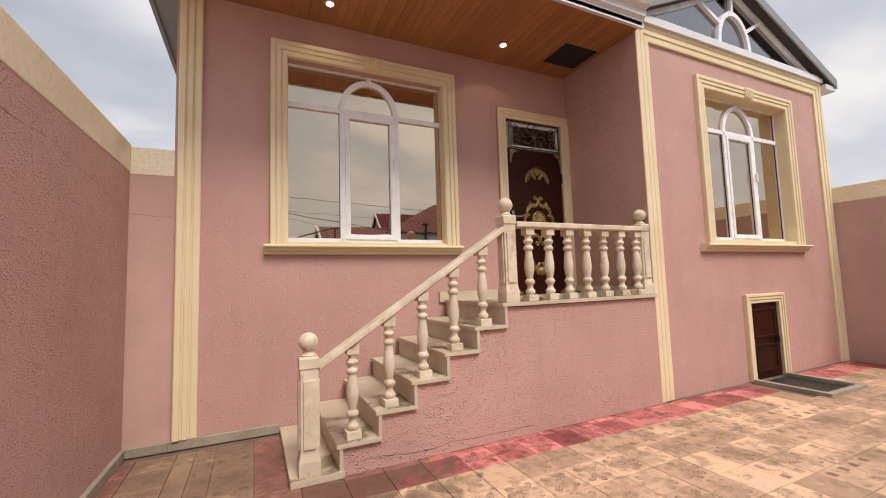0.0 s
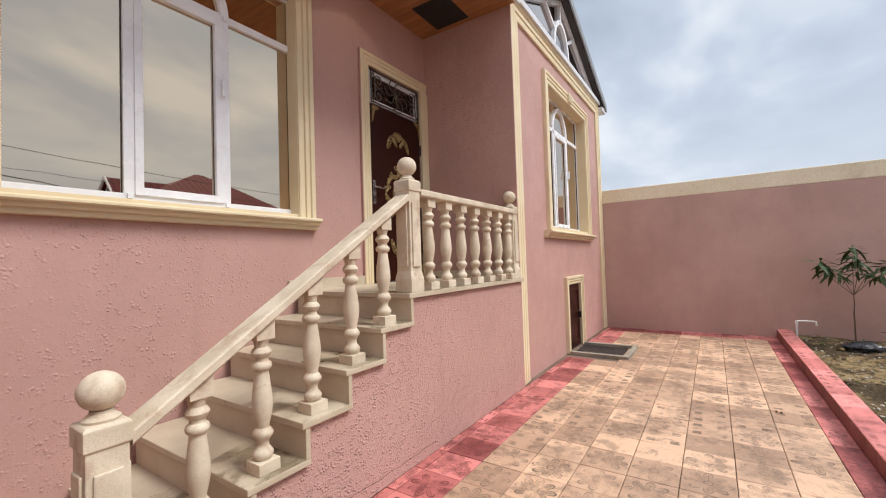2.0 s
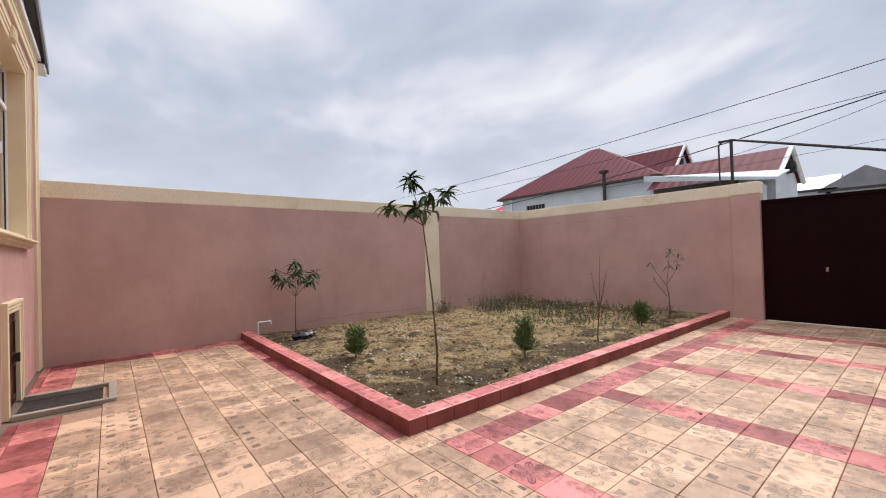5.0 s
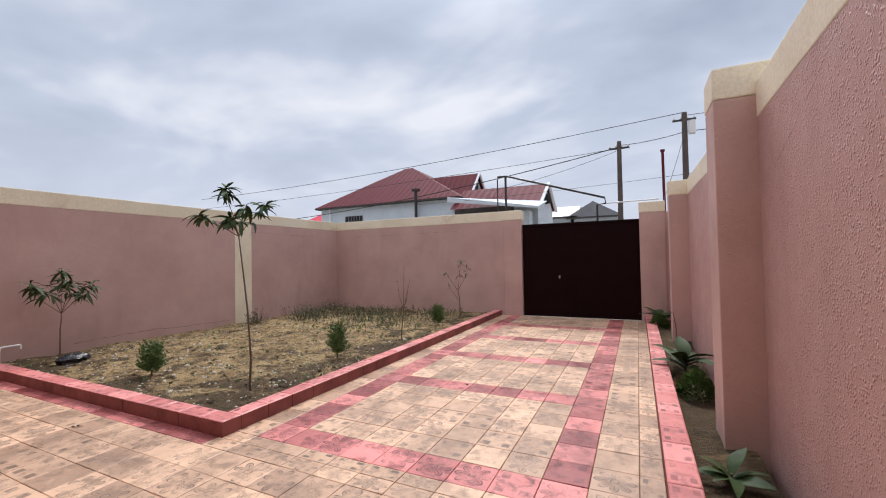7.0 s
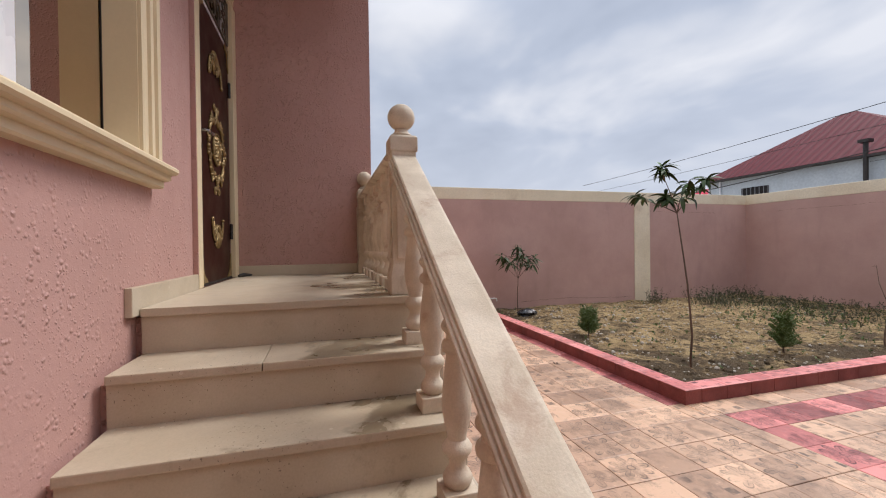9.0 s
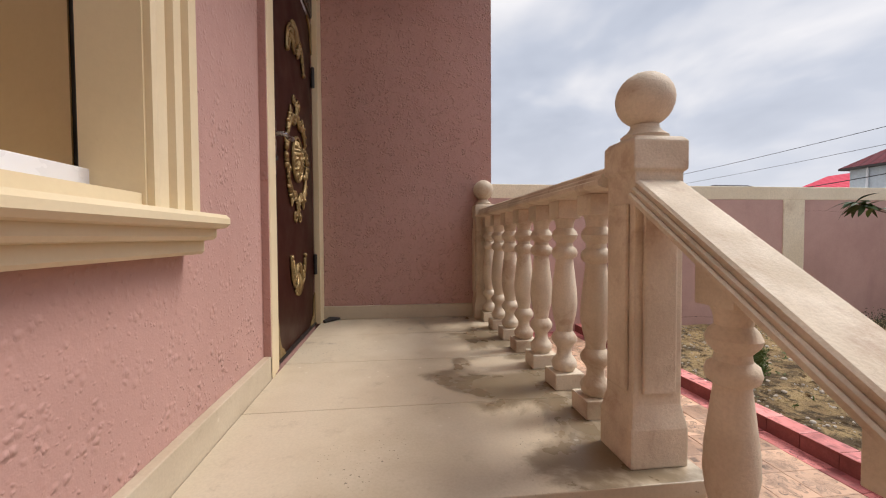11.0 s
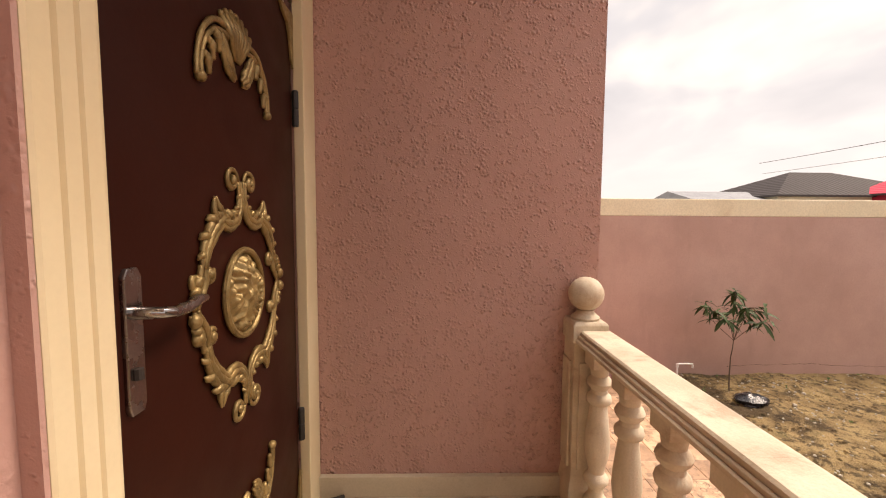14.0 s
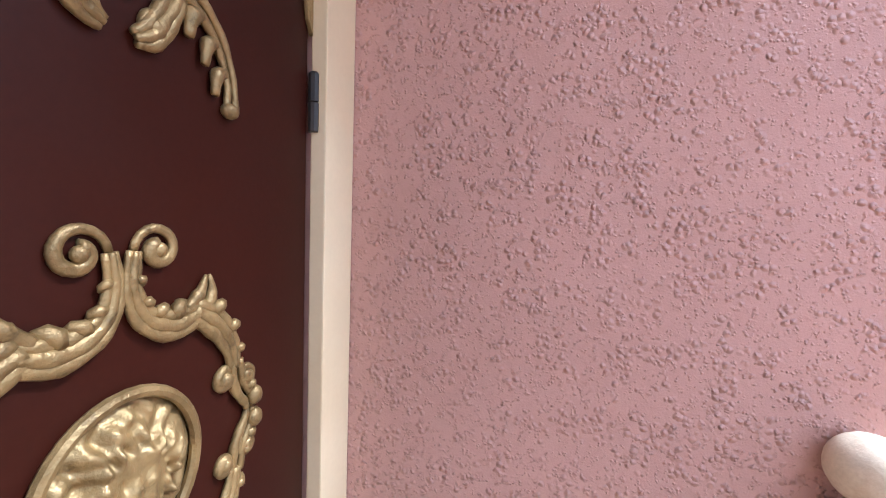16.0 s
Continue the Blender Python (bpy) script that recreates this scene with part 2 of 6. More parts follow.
def soil_ground(name):
    """Dry sandy earth with darker dug clumps, thickest along the kerb's corner."""
    m, tree, b = nodes_of(name)
    n = Net(tree)
    s = tree.nodes.new("ShaderNodeSeparateXYZ")
    n.put(s.inputs[0], n.place())
    dug = n.math("ADD", n.math("ADD", n.step(s.outputs[0], 3.3, 5.2, 0.075, -0.01), n.step(s.outputs[0], 0.0, 1.0, 0.12, 0.0)), n.step(s.outputs[1], -0.9, 0.3, 0.0, 0.08))
    clump = n.math("ADD", n.noise(1.5, 8, 0.66, 0.5), dug)
    col = n.mix(n.step(n.noise(2.0, 7, 0.62, 0.4), 0.36, 0.62), (0.25, 0.17, 0.085), (0.42, 0.30, 0.150))
    col = n.mix(n.step(clump, 0.52, 0.62, 0.0, 0.88), col, (0.080, 0.056, 0.034))
    col = n.mix(n.step(n.noise(9, 8, 0.72), 0.50, 0.60, 0.0, 0.8), col, (0.058, 0.042, 0.026))
    col = n.mix(n.step(n.cells(24), 0.04, 0.14, 0.6, 0.0), col, (0.46, 0.40, 0.30))
    col = n.mix(n.step(n.noise(2.7, 5, 0.6), 0.60, 0.7, 0.0, 0.4), col, (0.10, 0.105, 0.045))
    n.put(b.inputs["Base Color"], col)
    b.inputs["Roughness"].default_value = 0.95
    b.inputs["Specular IOR Level"].default_value = 0.15
    n.put(b.inputs["Normal"], n.bump(n.math("ADD", n.noise(26, 7, 0.65), n.math("MULTIPLY", n.noise(110, 3), 0.5)), 1.0, 0.05))
    return m


def mirror_pane(name, tint, rough=0.015):
    """Sun-control glass seen by day from outside: a bronze mirror."""
    m, tree, b = nodes_of(name)
    n = Net(tree)
    b.inputs["Base Color"].default_value = (*tint, 1)
    b.inputs["Metallic"].default_value = 1.0
    b.inputs["Roughness"].default_value = rough
    n.put(b.inputs["Normal"], n.bump(n.noise(1.6, 2), 0.04, 0.02))
    return m


def ribbed_roof(name, c1, c2, along):
    """Painted corrugated sheet; the ribs run down the slope."""
    m, tree, b = nodes_of(name)
    n = Net(tree)
    w = tree.nodes.new("ShaderNodeTexWave")
    w.bands_direction = along
    w.inputs["Scale"].default_value, w.inputs["Distortion"].default_value = 0.8, 0.0
    n.put(w.inputs["Vector"], n.place())
    col = n.mix(n.noise(0.6, 5), c1, c2)
    # shade of the furrows drawn into the colour, on the relief's own wave
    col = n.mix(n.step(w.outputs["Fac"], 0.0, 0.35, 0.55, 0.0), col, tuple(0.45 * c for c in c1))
    n.put(b.inputs["Base Color"], col)
    b.inputs["Roughness"].default_value = 0.7
    b.inputs["Specular IOR Level"].default_value = 0.2
    n.put(b.inputs["Normal"], n.bump(w.outputs["Fac"], 0.8, 0.04))
    return m


PINK = stucco("pink_stucco", (0.47, 0.275, 0.235), (0.52, 0.31, 0.268), 46.0, 0.47, 0.0052, 0.35)
PINK_ROUGH = stucco("rough_pink_stucco", (0.47, 0.275, 0.235), (0.52, 0.31, 0.268), 58.0, 0.42, 0.0080, 0.8)
PINK_WALL = stucco("pink_plaster_wall", (0.45, 0.283, 0.240), (0.54, 0.350, 0.300), 40.0, 0.58, 0.003, 0.1)
CREAM = surface("cream_paint", (0.76, 0.66, 0.47), (0.83, 0.74, 0.55), 0.6, 1.2, 40, 0.3, 0.003, stain=(0.50, 0.38, 0.24))
TRIM = surface("cream_moulding_paint", (0.70, 0.57, 0.36), (0.74, 0.62, 0.41), 0.5, 2.0, 80, 0.15, 0.002, fleck=0.06)
STONE = surface("cut_limestone", (0.56, 0.465, 0.34), (0.70, 0.60, 0.46), 0.7, 5.0, 140, 0.5, 0.003, stain=(0.40, 0.27, 0.18), stain_scale=6.0, fleck=0.2, spread=(0.52, 0.68))


def slab_stone(name, wet):
    """Honed limestone slabs, dull cream with dark specks; brown damp patches spread from the baluster side."""
    m, tree, b = nodes_of(name)
    n = Net(tree)
    col = n.mix(n.step(n.noise(2.2, 5), 0.35, 0.65), (0.48, 0.395, 0.28), (0.57, 0.485, 0.36))
    col = n.mix(n.step(n.noise(120, 3), 0.3, 0.75, 0.0, 0.15), col, (0.25, 0.20, 0.14))
    col = n.mix(n.step(n.noise(9, 7, 0.7), 0.56, 0.72, 0.0, 0.35), col, (0.27, 0.21, 0.14))
    specks = n.math("MULTIPLY", n.step(n.noise(95, 2), 0.66, 0.70), n.step(n.noise(2.6, 5, 0.6), 0.5, 0.6))
    col = n.mix(n.math("MULTIPLY", specks, 0.75), col, (0.07, 0.05, 0.03))
    damp = 0.0
    if wet:
        s = tree.nodes.new("ShaderNodeSeparateXYZ")
        n.put(s.inputs[0], n.place())
        near = n.step(s.outputs[1], 3.40, 4.25, 0.14, -0.10)
        edge = n.math("ADD", n.noise(2.6, 6, 0.6, 0.5), near)
        lie = tree.nodes.new("ShaderNodeSeparateXYZ")
        n.put(lie.inputs[0], tree.nodes.new("ShaderNodeNewGeometry").outputs["Normal"])
        damp = n.math("MULTIPLY", n.step(edge, 0.535, 0.64, 0.0, 0.75), n.step(lie.outputs[2], 0.5, 0.9))
        col = n.mix(damp, col, (0.135, 0.095, 0.05))
        drops = n.math("MULTIPLY", n.step(n.cells(16), 0.10, 0.13, 1.0, 0.0), n.step(n.noise(3.1, 4), 0.56, 0.60))
        col = n.mix(n.math("MULTIPLY", drops, 0.6), col, (0.66, 0.60, 0.50))
        n.put(b.inputs["Roughness"], n.math("SUBTRACT", n.step(n.noise(7, 4), 0.2, 0.8, 0.36, 0.55), n.math("MULTIPLY", damp, 0.22)))
    else:
        b.inputs["Roughness"].default_value = 0.6
    n.put(b.inputs["Base Color"], col)
    n.put(b.inputs["Normal"], n.bump(n.noise(120, 4), 0.2, 0.002))
    return m


SLAB = slab_stone("stone_slab", True)
RISER = slab_stone("stone_riser", False)
PVC = surface("white_plastic_profile", (0.78, 0.78, 0.80), (0.84, 0.84, 0.86), 0.3, 2, 30, 0.05, 0.001, fleck=0.04)
PANE = mirror_pane("bronze_mirror_pane", (0.60, 0.50, 0.385))
FAN_PANE = mirror_pane("dark_fanlight_pane", (0.12, 0.10, 0.09))
GABLE_PANE = mirror_pane("grey_mirror_pane", (0.36, 0.35, 0.36))
BROWN = surface("dark_brown_door_paint", (0.034, 0.007, 0.0035), (0.026, 0.0055, 0.003), 0.42, 1.2, 90, 0.12, 0.0015, spec=0.16)
GATE_RED = surface("dark_maroon_gate_paint", (0.012, 0.0018, 0.002), (0.009, 0.0014, 0.0016), 0.65, 1.0, 50, 0.15, 0.002, spec=0.08)
GOLD = surface("gold_painted_casting", (0.37, 0.255, 0.105), (0.21, 0.14, 0.055), 0.42, 18, 90, 0.7, 0.004, metal=0.5, stain=(0.08, 0.05, 0.02), stain_scale=30)
STEEL = surface("brushed_nickel", (0.40, 0.38, 0.37), (0.34, 0.32, 0.31), 0.26, 10, 200, 0.1, 0.001, metal=1.0)
IRON = surface("black_iron", (0.02, 0.016, 0.015), (0.03, 0.024, 0.02), 0.5, 6, 80, 0.3, 0.002)
GRILLE = surface("bronzed_grille", (0.10, 0.08, 0.06), (0.16, 0.13, 0.09), 0.4, 8, 80, 0.3, 0.002, metal=0.5)
GUTTER = surface("white_painted_fascia", (0.62, 0.62, 0.64), (0.70, 0.70, 0.72), 0.4, 1.0, 50, 0.1, 0.002, fleck=0.1)
ROOF_GREY = surface("grey_sheet_metal", (0.20, 0.20, 0.21), (0.26, 0.26, 0.27), 0.45, 1.0, 40, 0.15, 0.003)
SOFFIT = surface("dark_soffit", (0.045, 0.035, 0.032), (0.06, 0.05, 0.045), 0.7)
WOOD = planks("varnished_pine_boards")
GROUT = surface("cement_joint", (0.13, 0.085, 0.06), (0.20, 0.135, 0.095), 0.9, 2, 60, 0.4, 0.004)
CEMENT = surface("bare_cement", (0.27, 0.225, 0.17), (0.36, 0.31, 0.245), 0.9, 2, 50, 0.5, 0.006, stain=(0.18, 0.15, 0.12))
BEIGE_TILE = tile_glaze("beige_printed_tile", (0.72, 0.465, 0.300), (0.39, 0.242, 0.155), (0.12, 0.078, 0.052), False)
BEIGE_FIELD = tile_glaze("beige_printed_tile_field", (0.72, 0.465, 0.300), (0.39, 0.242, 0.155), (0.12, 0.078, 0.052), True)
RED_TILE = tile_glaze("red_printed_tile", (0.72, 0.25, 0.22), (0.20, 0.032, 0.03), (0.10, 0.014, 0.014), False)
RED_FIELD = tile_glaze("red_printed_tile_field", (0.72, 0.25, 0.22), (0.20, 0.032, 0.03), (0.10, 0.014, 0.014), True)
KERB_TOP = tile_glaze("pink_kerb_tile", (0.74, 0.28, 0.25), (0.52, 0.15, 0.135), (0.13, 0.022, 0.022), False, True)
KERB_SIDE = surface("red_kerb_face", (0.17, 0.038, 0.033), (0.25, 0.065, 0.055), 0.7, 3, 60, 0.4, 0.004)
SOIL = soil_ground("dry_garden_soil")
LEAF = surface("glossy_green_leaf", (0.030, 0.050, 0.016), (0.050, 0.080, 0.022), 0.6, 9, 60, 0.2, 0.002, spec=0.25)
LEAF_LIGHT = surface("fresh_green_leaf", (0.055, 0.11, 0.025), (0.08, 0.14, 0.035), 0.6, 9, 60, 0.2, 0.002, spec=0.25)
NEEDLE = surface("conifer_green", (0.07, 0.115, 0.02), (0.10, 0.15, 0.032), 0.6, 12, 60)
WEED = surface("grey_green_weed", (0.062, 0.065, 0.034), (0.10, 0.10, 0.048), 0.8, 9, 60)
BARK = surface("brown_bark", (0.10, 0.065, 0.042), (0.15, 0.10, 0.07), 0.85, 12, 90, 0.6, 0.004)
PEBBLE = surface("pale_pebble", (0.42, 0.36, 0.28), (0.55, 0.50, 0.42), 0.8, 6, 60)
BAG = surface("black_plastic_bag", (0.012, 0.012, 0.015), (0.02, 0.02, 0.024), 0.28, 8, 30, 0.8, 0.01)
PIPE = surface("white_plastic_pipe", (0.74, 0.73, 0.70), (0.80, 0.79, 0.76), 0.4, 5, 60, 0.05, 0.001)
HOUSE_WHITE = surface("pale_blue_render", (0.55, 0.60, 0.64), (0.62, 0.67, 0.70), 0.8, 0.7, 10, 0.3, 0.01, stain=(0.42, 0.45, 0.47))
ROOF_RED_X = ribbed_roof("red_roof_sheet", (0.105, 0.012, 0.017), (0.14, 0.02, 0.025), "X")
ROOF_RED_Y = ribbed_roof("red_roof_sheet_side", (0.105, 0.012, 0.017), (0.14, 0.02, 0.025), "Y")
ROOF_DARK = ribbed_roof("dark_brown_roof_sheet", (0.022, 0.015, 0.015), (0.034, 0.024, 0.023), "Y")
ROOF_CRIMSON = ribbed_roof("crimson_roof_sheet", (0.50, 0.03, 0.06), (0.58, 0.05, 0.08), "Y")
POLE = surface("weathered_pole", (0.075, 0.055, 0.045), (0.11, 0.08, 0.065), 0.8, 4, 60, 0.5, 0.005)
# near-black that paints in the darkness of holes, rooms and far windows
DARK = surface("dark_interior", (0.012, 0.009, 0.008), (0.016, 0.012, 0.011), 0.8)
GROUND = surface("dusty_street_ground", (0.24, 0.21, 0.17), (0.30, 0.265, 0.21), 0.95, 0.15, 6, 0.5, 0.02)


def glow_disc(name, strength):
    m, tree, b = nodes_of(name)
    b.inputs["Emission Color"].default_value = (1.0, 0.86, 0.62, 1)
    b.inputs["Emission Strength"].default_value = strength
    return m


LAMP = glow_disc("lit_lamp", 9.0)

# ---- mesh kit ----
class Shape:
    """Points and faces gathered in the world's metres."""

    def __init__(self):
        self.v, self.f = [], []

    def add(self, points, faces):
        k = len(self.v)
        self.v += [tuple(p) for p in points]
        self.f += [tuple(i + k for i in face) for face in faces]
        return self

    def box(self, x0, x1, y0, y1, z0, z1):
        p = [(x, y, z) for z in (z0, z1) for y in (y0, y1) for x in (x0, x1)]
        return self.add(p, [(0, 2, 3, 1), (4, 5, 7, 6), (0, 1, 5, 4), (2, 6, 7, 3), (0, 4, 6, 2), (1, 3, 7, 5)])

    def turned(self, x, y, z, profile, sides=14, squash=1.0):
        """A body of revolution about a vertical axis: profile of (radius, height)."""
        k = len(self.v)
        for r, h in profile:
            for i in range(sides):
                a = 2 * math.pi * i / sides
                self.v.append((x + r * math.cos(a), y + squash * r * math.sin(a), z + h))
        for j in range(len(profile) - 1):
            for i in range(sides):
                n = (i + 1) % sides
                self.f.append((k + j * sides + i, k + j * sides + n, k + (j + 1) * sides + n, k + (j + 1) * sides + i))
        self.f.append(tuple(k + i for i in reversed(range(sides))))
        self.f.append(tuple(k + (len(profile) - 1) * sides + i for i in range(sides)))
        return self

    def ball(self, x, y, z, r, sides=18, rings=11, flat=1.0, deep=1.0):
        prof = [(max(0.001, r * math.sin(math.pi * i / rings)), -flat * r * math.cos(math.pi * i / rings)) for i in range(rings + 1)]
        return self.turned(x, y, z, prof, sides, deep)

    def tube(self, path, radius, sides=8, squash_y=1.0):
        """A round bar along points; radius is a number or one for each point."""
        pts = [Vector(p) for p in path]
        k, n = len(self.v), len(pts)
        side = None
        for i, p in enumerate(pts):
            d = (pts[min(i + 1, n - 1)] - pts[max(i - 1, 0)]).normalized()
            if side is None:
                side = d.orthogonal().normalized()
            side = (side - d * side.dot(d)).normalized()
            other = d.cross(side)
            r = radius[i] if isinstance(radius, (list, tuple)) else radius
            for j in range(sides):
                a = 2 * math.pi * j / sides
                o = side * (r * math.cos(a)) + other * (r * math.sin(a))
                self.v.append((p.x + o.x, p.y + o.y * squash_y, p.z + o.z))
        for i in range(n - 1):
            for j in range(sides):
                m = (j + 1) % sides
                self.f.append((k + i * sides + j, k + i * sides + m, k + (i + 1) * sides + m, k + (i + 1) * sides + j))
        self.f.append(tuple(k + j for j in reversed(range(sides))))
        self.f.append(tuple(k + (n - 1) * sides + j for j in range(sides)))
        return self

    def moulding(self, path, profile, y, closed=False):
        """A mitred moulding on a wall that faces -y. path: (x, z) along its inner edge; profile: (distance outwards to the left of the way, height off the wall)."""
        n = len(path)
        k, w = len(self.v), len(profile)
        for i in range(n):
            a = Vector(path[i - 1]) if (i or closed) else None
            b, c = Vector(path[i]), (Vector(path[(i + 1) % n]) if (i < n - 1 or closed) else None)
            ds = [d.normalized() for d in ((b - a) if a is not None else None, (c - b) if c is not None else None) if d is not None]
            ns = [Vector((-d.y, d.x)) for d in ds]
            m = ns[0] if len(ns) == 1 else (ns[0] + ns[1]) / (1 + ns[0].dot(ns[1]))
            for u, h in profile:
                self.v.append((b.x + m.x * u, y - h, b.y + m.y * u))
        for i in range(n if closed else n - 1):
            j = (i + 1) % n
            for q in range(w - 1):
                self.f.append((k + i * w + q, k + i * w + q + 1, k + j * w + q + 1, k + j * w + q))
        if not closed:
            self.f.append(tuple(k + q for q in range(w)))
            self.f.append(tuple(k + (n - 1) * w + q for q in reversed(range(w))))
        return self

    def prism(self, outline, y0, y1):
        """An outline of (x, z) drawn through from y0 to y1."""
        n = len(outline)
        pts = [(x, y0, z) for x, z in outline] + [(x, y1, z) for x, z in outline]
        faces = [tuple(range(n)), tuple(reversed(range(n, 2 * n)))]
        faces += [(i, n + i, n + (i + 1) % n, (i + 1) % n) for i in range(n)]
        return self.add(pts, faces)

    def prism_x(self, outline, x0, x1):
        """An outline of (y, z) drawn through from x0 to x1."""
        n = len(outline)
        pts = [(x0, y, z) for y, z in outline] + [(x1, y, z) for y, z in outline]
        faces = [tuple(range(n)), tuple(reversed(range(n, 2 * n)))]
        faces += [(i, n + i, n + (i + 1) % n, (i + 1) % n) for i in range(n)]
        return self.add(pts, faces)

    def pierced(self, x0, x1, z0, z1, y0, y1, holes):
        """A wall in the x-z plane with rectangular openings (x0, x1, z0, z1) right through it."""
        xs = sorted({x0, x1, *[v for h in holes for v in h[:2]]})
        zs = sorted({z0, z1, *[v for h in holes for v in h[2:]]})
        solid = {}
        for i in range(len(xs) - 1):
            for j in range(len(zs) - 1):
                cx, cz = (xs[i] + xs[i + 1]) / 2, (zs[j] + zs[j + 1]) / 2
                solid[i, j] = not any(h[0] < cx < h[1] and h[2] < cz < h[3] for h in holes)
        for (i, j), full in solid.items():
            if not full:
                continue
            a, b, c, d = xs[i], xs[i + 1], zs[j], zs[j + 1]
            quads = [((a, y0, c), (b, y0, c), (b, y0, d), (a, y0, d)), ((a, y1, c), (a, y1, d), (b, y1, d), (b, y1, c))]
            if not solid.get((i - 1, j)):
                quads.append(((a, y0, c), (a, y0, d), (a, y1, d), (a, y1, c)))
            if not solid.get((i + 1, j)):
                quads.append(((b, y0, c), (b, y1, c), (b, y1, d), (b, y0, d)))
            if not solid.get((i, j - 1)):
                quads.append(((a, y0, c), (a, y1, c), (b, y1, c), (b, y0, c)))
            if not solid.get((i, j + 1)):
                quads.append(((a, y0, d), (b, y0, d), (b, y1, d), (a, y1, d)))
            for q in quads:
                self.add(q, [(0, 1, 2, 3)])
        return self


ORIGIN = {}


def mesh_of(name, shape, material, base=(0, 0, 0), smooth=False, bevel=0.0):
    me = bpy.data.meshes.new(name)
    b = Vector(base)
    me.from_pydata([tuple(Vector(p) - b) for p in shape.v], [], shape.f)
    bm = bmesh.new()
    bm.from_mesh(me)
    bmesh.ops.remove_doubles(bm, verts=bm.verts, dist=0.00005)
    bmesh.ops.recalc_face_normals(bm, faces=bm.faces)
    if bevel:
        edges = [e for e in bm.edges if len(e.link_faces) == 2 and e.calc_face_angle(0) > 0.5]
        bmesh.ops.bevel(bm, geom=edges, offset=bevel, segments=2, affect="EDGES", profile=0.6, clamp_overlap=True)
    bm.to_mesh(me)
    bm.free()
    if smooth:
        me.shade_smooth()
        if smooth != "all":
            me.set_sharp_from_angle(angle=radians(40))
    me.materials.append(material)
    return me


def thing(name, base, label, category, group="", kind=""):
    ob = tagged(new(name), label, category, group, kind)
    ob.location = base
    ob.empty_display_size = 0.1
    ORIGIN[ob] = Vector(base)
    return ob


def part(name, shape, material, parent, label="", smooth=False, bevel=0.0):
    ob = new(name, mesh_of(name, shape, material, ORIGIN[parent], smooth, bevel))
    ob.parent = parent
    ORIGIN[ob] = ORIGIN[parent]
    return tagged(ob, label)


def single(name, shape, material, label="", category="", kind="", base=(0, 0, 0), smooth=False, bevel=0.0, group=""):
    ob = new(name, mesh_of(name, shape, material, base, smooth, bevel))
    ob.location = base
    ORIGIN[ob] = Vector(base)
    return tagged(ob, label, category, group, kind)


def fixed(name, shape, material, label, category, smooth=False, bevel=0.0):
    return single(name, shape, material, label, category, "structure", smooth=smooth, bevel=bevel)


RIBS = [(0.0, 0.0), (0.0, 0.035), (0.012, 0.04), (0.05, 0.04), (0.056, 0.03), (0.066, 0.03), (0.072, 0.048), (0.108, 0.048), (0.114, 0.038),
        (0.124, 0.038), (0.13, 0.056), (0.172, 0.056), (0.18, 0.05), (0.18, 0.0)]


def ribs(width):
    return [(u * width / 0.18, h) for u, h in RIBS]

# ---- the plan ----
FRONT, BACK, FLANK = 3.395, 4.62, 3.335   # planes of the gabled block, of the porch wall and of the stair's flank
EAST, SOUTH, WEST = 8.66, -7.62, -1.12   # faces of the yard walls
LANDING, CEILING = 1.243, 4.45
SEAM, TOP = 2.545, 2.81
NOSE = [0.545 + 0.308 * k for k in range(6)]
TREAD = [0.25, 0.45, 0.645, 0.845, 1.043, LANDING]
PITCH = 0.307

# ground far around, under everything
far = Shape().add([(-900, -900, -0.12), (900, -900, -0.12), (900, 900, -0.12), (-900, 900, -0.12)], [(0, 1, 2, 3)])
fixed("ground", far, GROUND, "dusty bare ground outside the yard walls", "ground")
floor = fixed("floor", Shape().box(WEST, EAST, SOUTH, BACK + 0.05, -0.10, -0.012), GROUT, "paved yard floor of printed cement tiles", "floor")

# house walls
front = Shape().pierced(4.45, 8.64, 0, 4.60, FRONT, FRONT + 0.30, [(5.49, 7.49, 1.90, 3.97), (6.12, 6.80, -0.01, 1.03)])
fixed("wall_front", front, PINK, "pink stuccoed front wall of the gabled house block", "wall")
fixed("wall_return", Shape().box(4.20, 4.45, FRONT, BACK + 0.3, 0, 4.60).box(4.20, 4.2135, FRONT - 0.044, FRONT, 0, 4.58), PINK_ROUGH, "pink stuccoed side wall of the entrance porch", "wall")
porch = Shape().pierced(-0.73, 4.20, 0, 4.60, BACK, BACK + 0.30, [(0.285, 2.165, 1.93, 3.95), (3.11, 4.065, LANDING, 3.69)])
fixed("wall_porch", porch, PINK, "pink stuccoed porch wall with window and door openings", "wall")
fixed("wall_house_side", Shape().box(-0.73, -0.48, BACK + 0.3, 11.0, 0, 4.60), PINK, "pink stuccoed outer side wall of the house", "wall")
fixed("wall_house_back", Shape().box(-0.73, 8.64, 11.0, 11.25, 0, 4.60), PINK, "pink stuccoed back wall of the house", "wall")
fixed("wall_house_east", Shape().box(8.39, 8.64, FRONT + 0.30, 11.0, 0, 4.60), PINK, "pink stuccoed far side wall of the house", "wall")

# yard walls, painted cream along the top; each has its own small unevenness
def wall_band(name, x0, x1, y0, y1, label):
    fixed(name, Shape().box(x0, x1, y0, y1, -0.1, SEAM), PINK_WALL, label, "wall")
    fixed("trim_" + name, Shape().box(x0 - 0.006 * (x1 - x0 > 1) - 0.004, x1 + 0.004, y0 - 0.004, y1 + 0.004, SEAM, TOP), CREAM,
          "cream painted band along the top of the yard wall", "wall top", bevel=0.012)


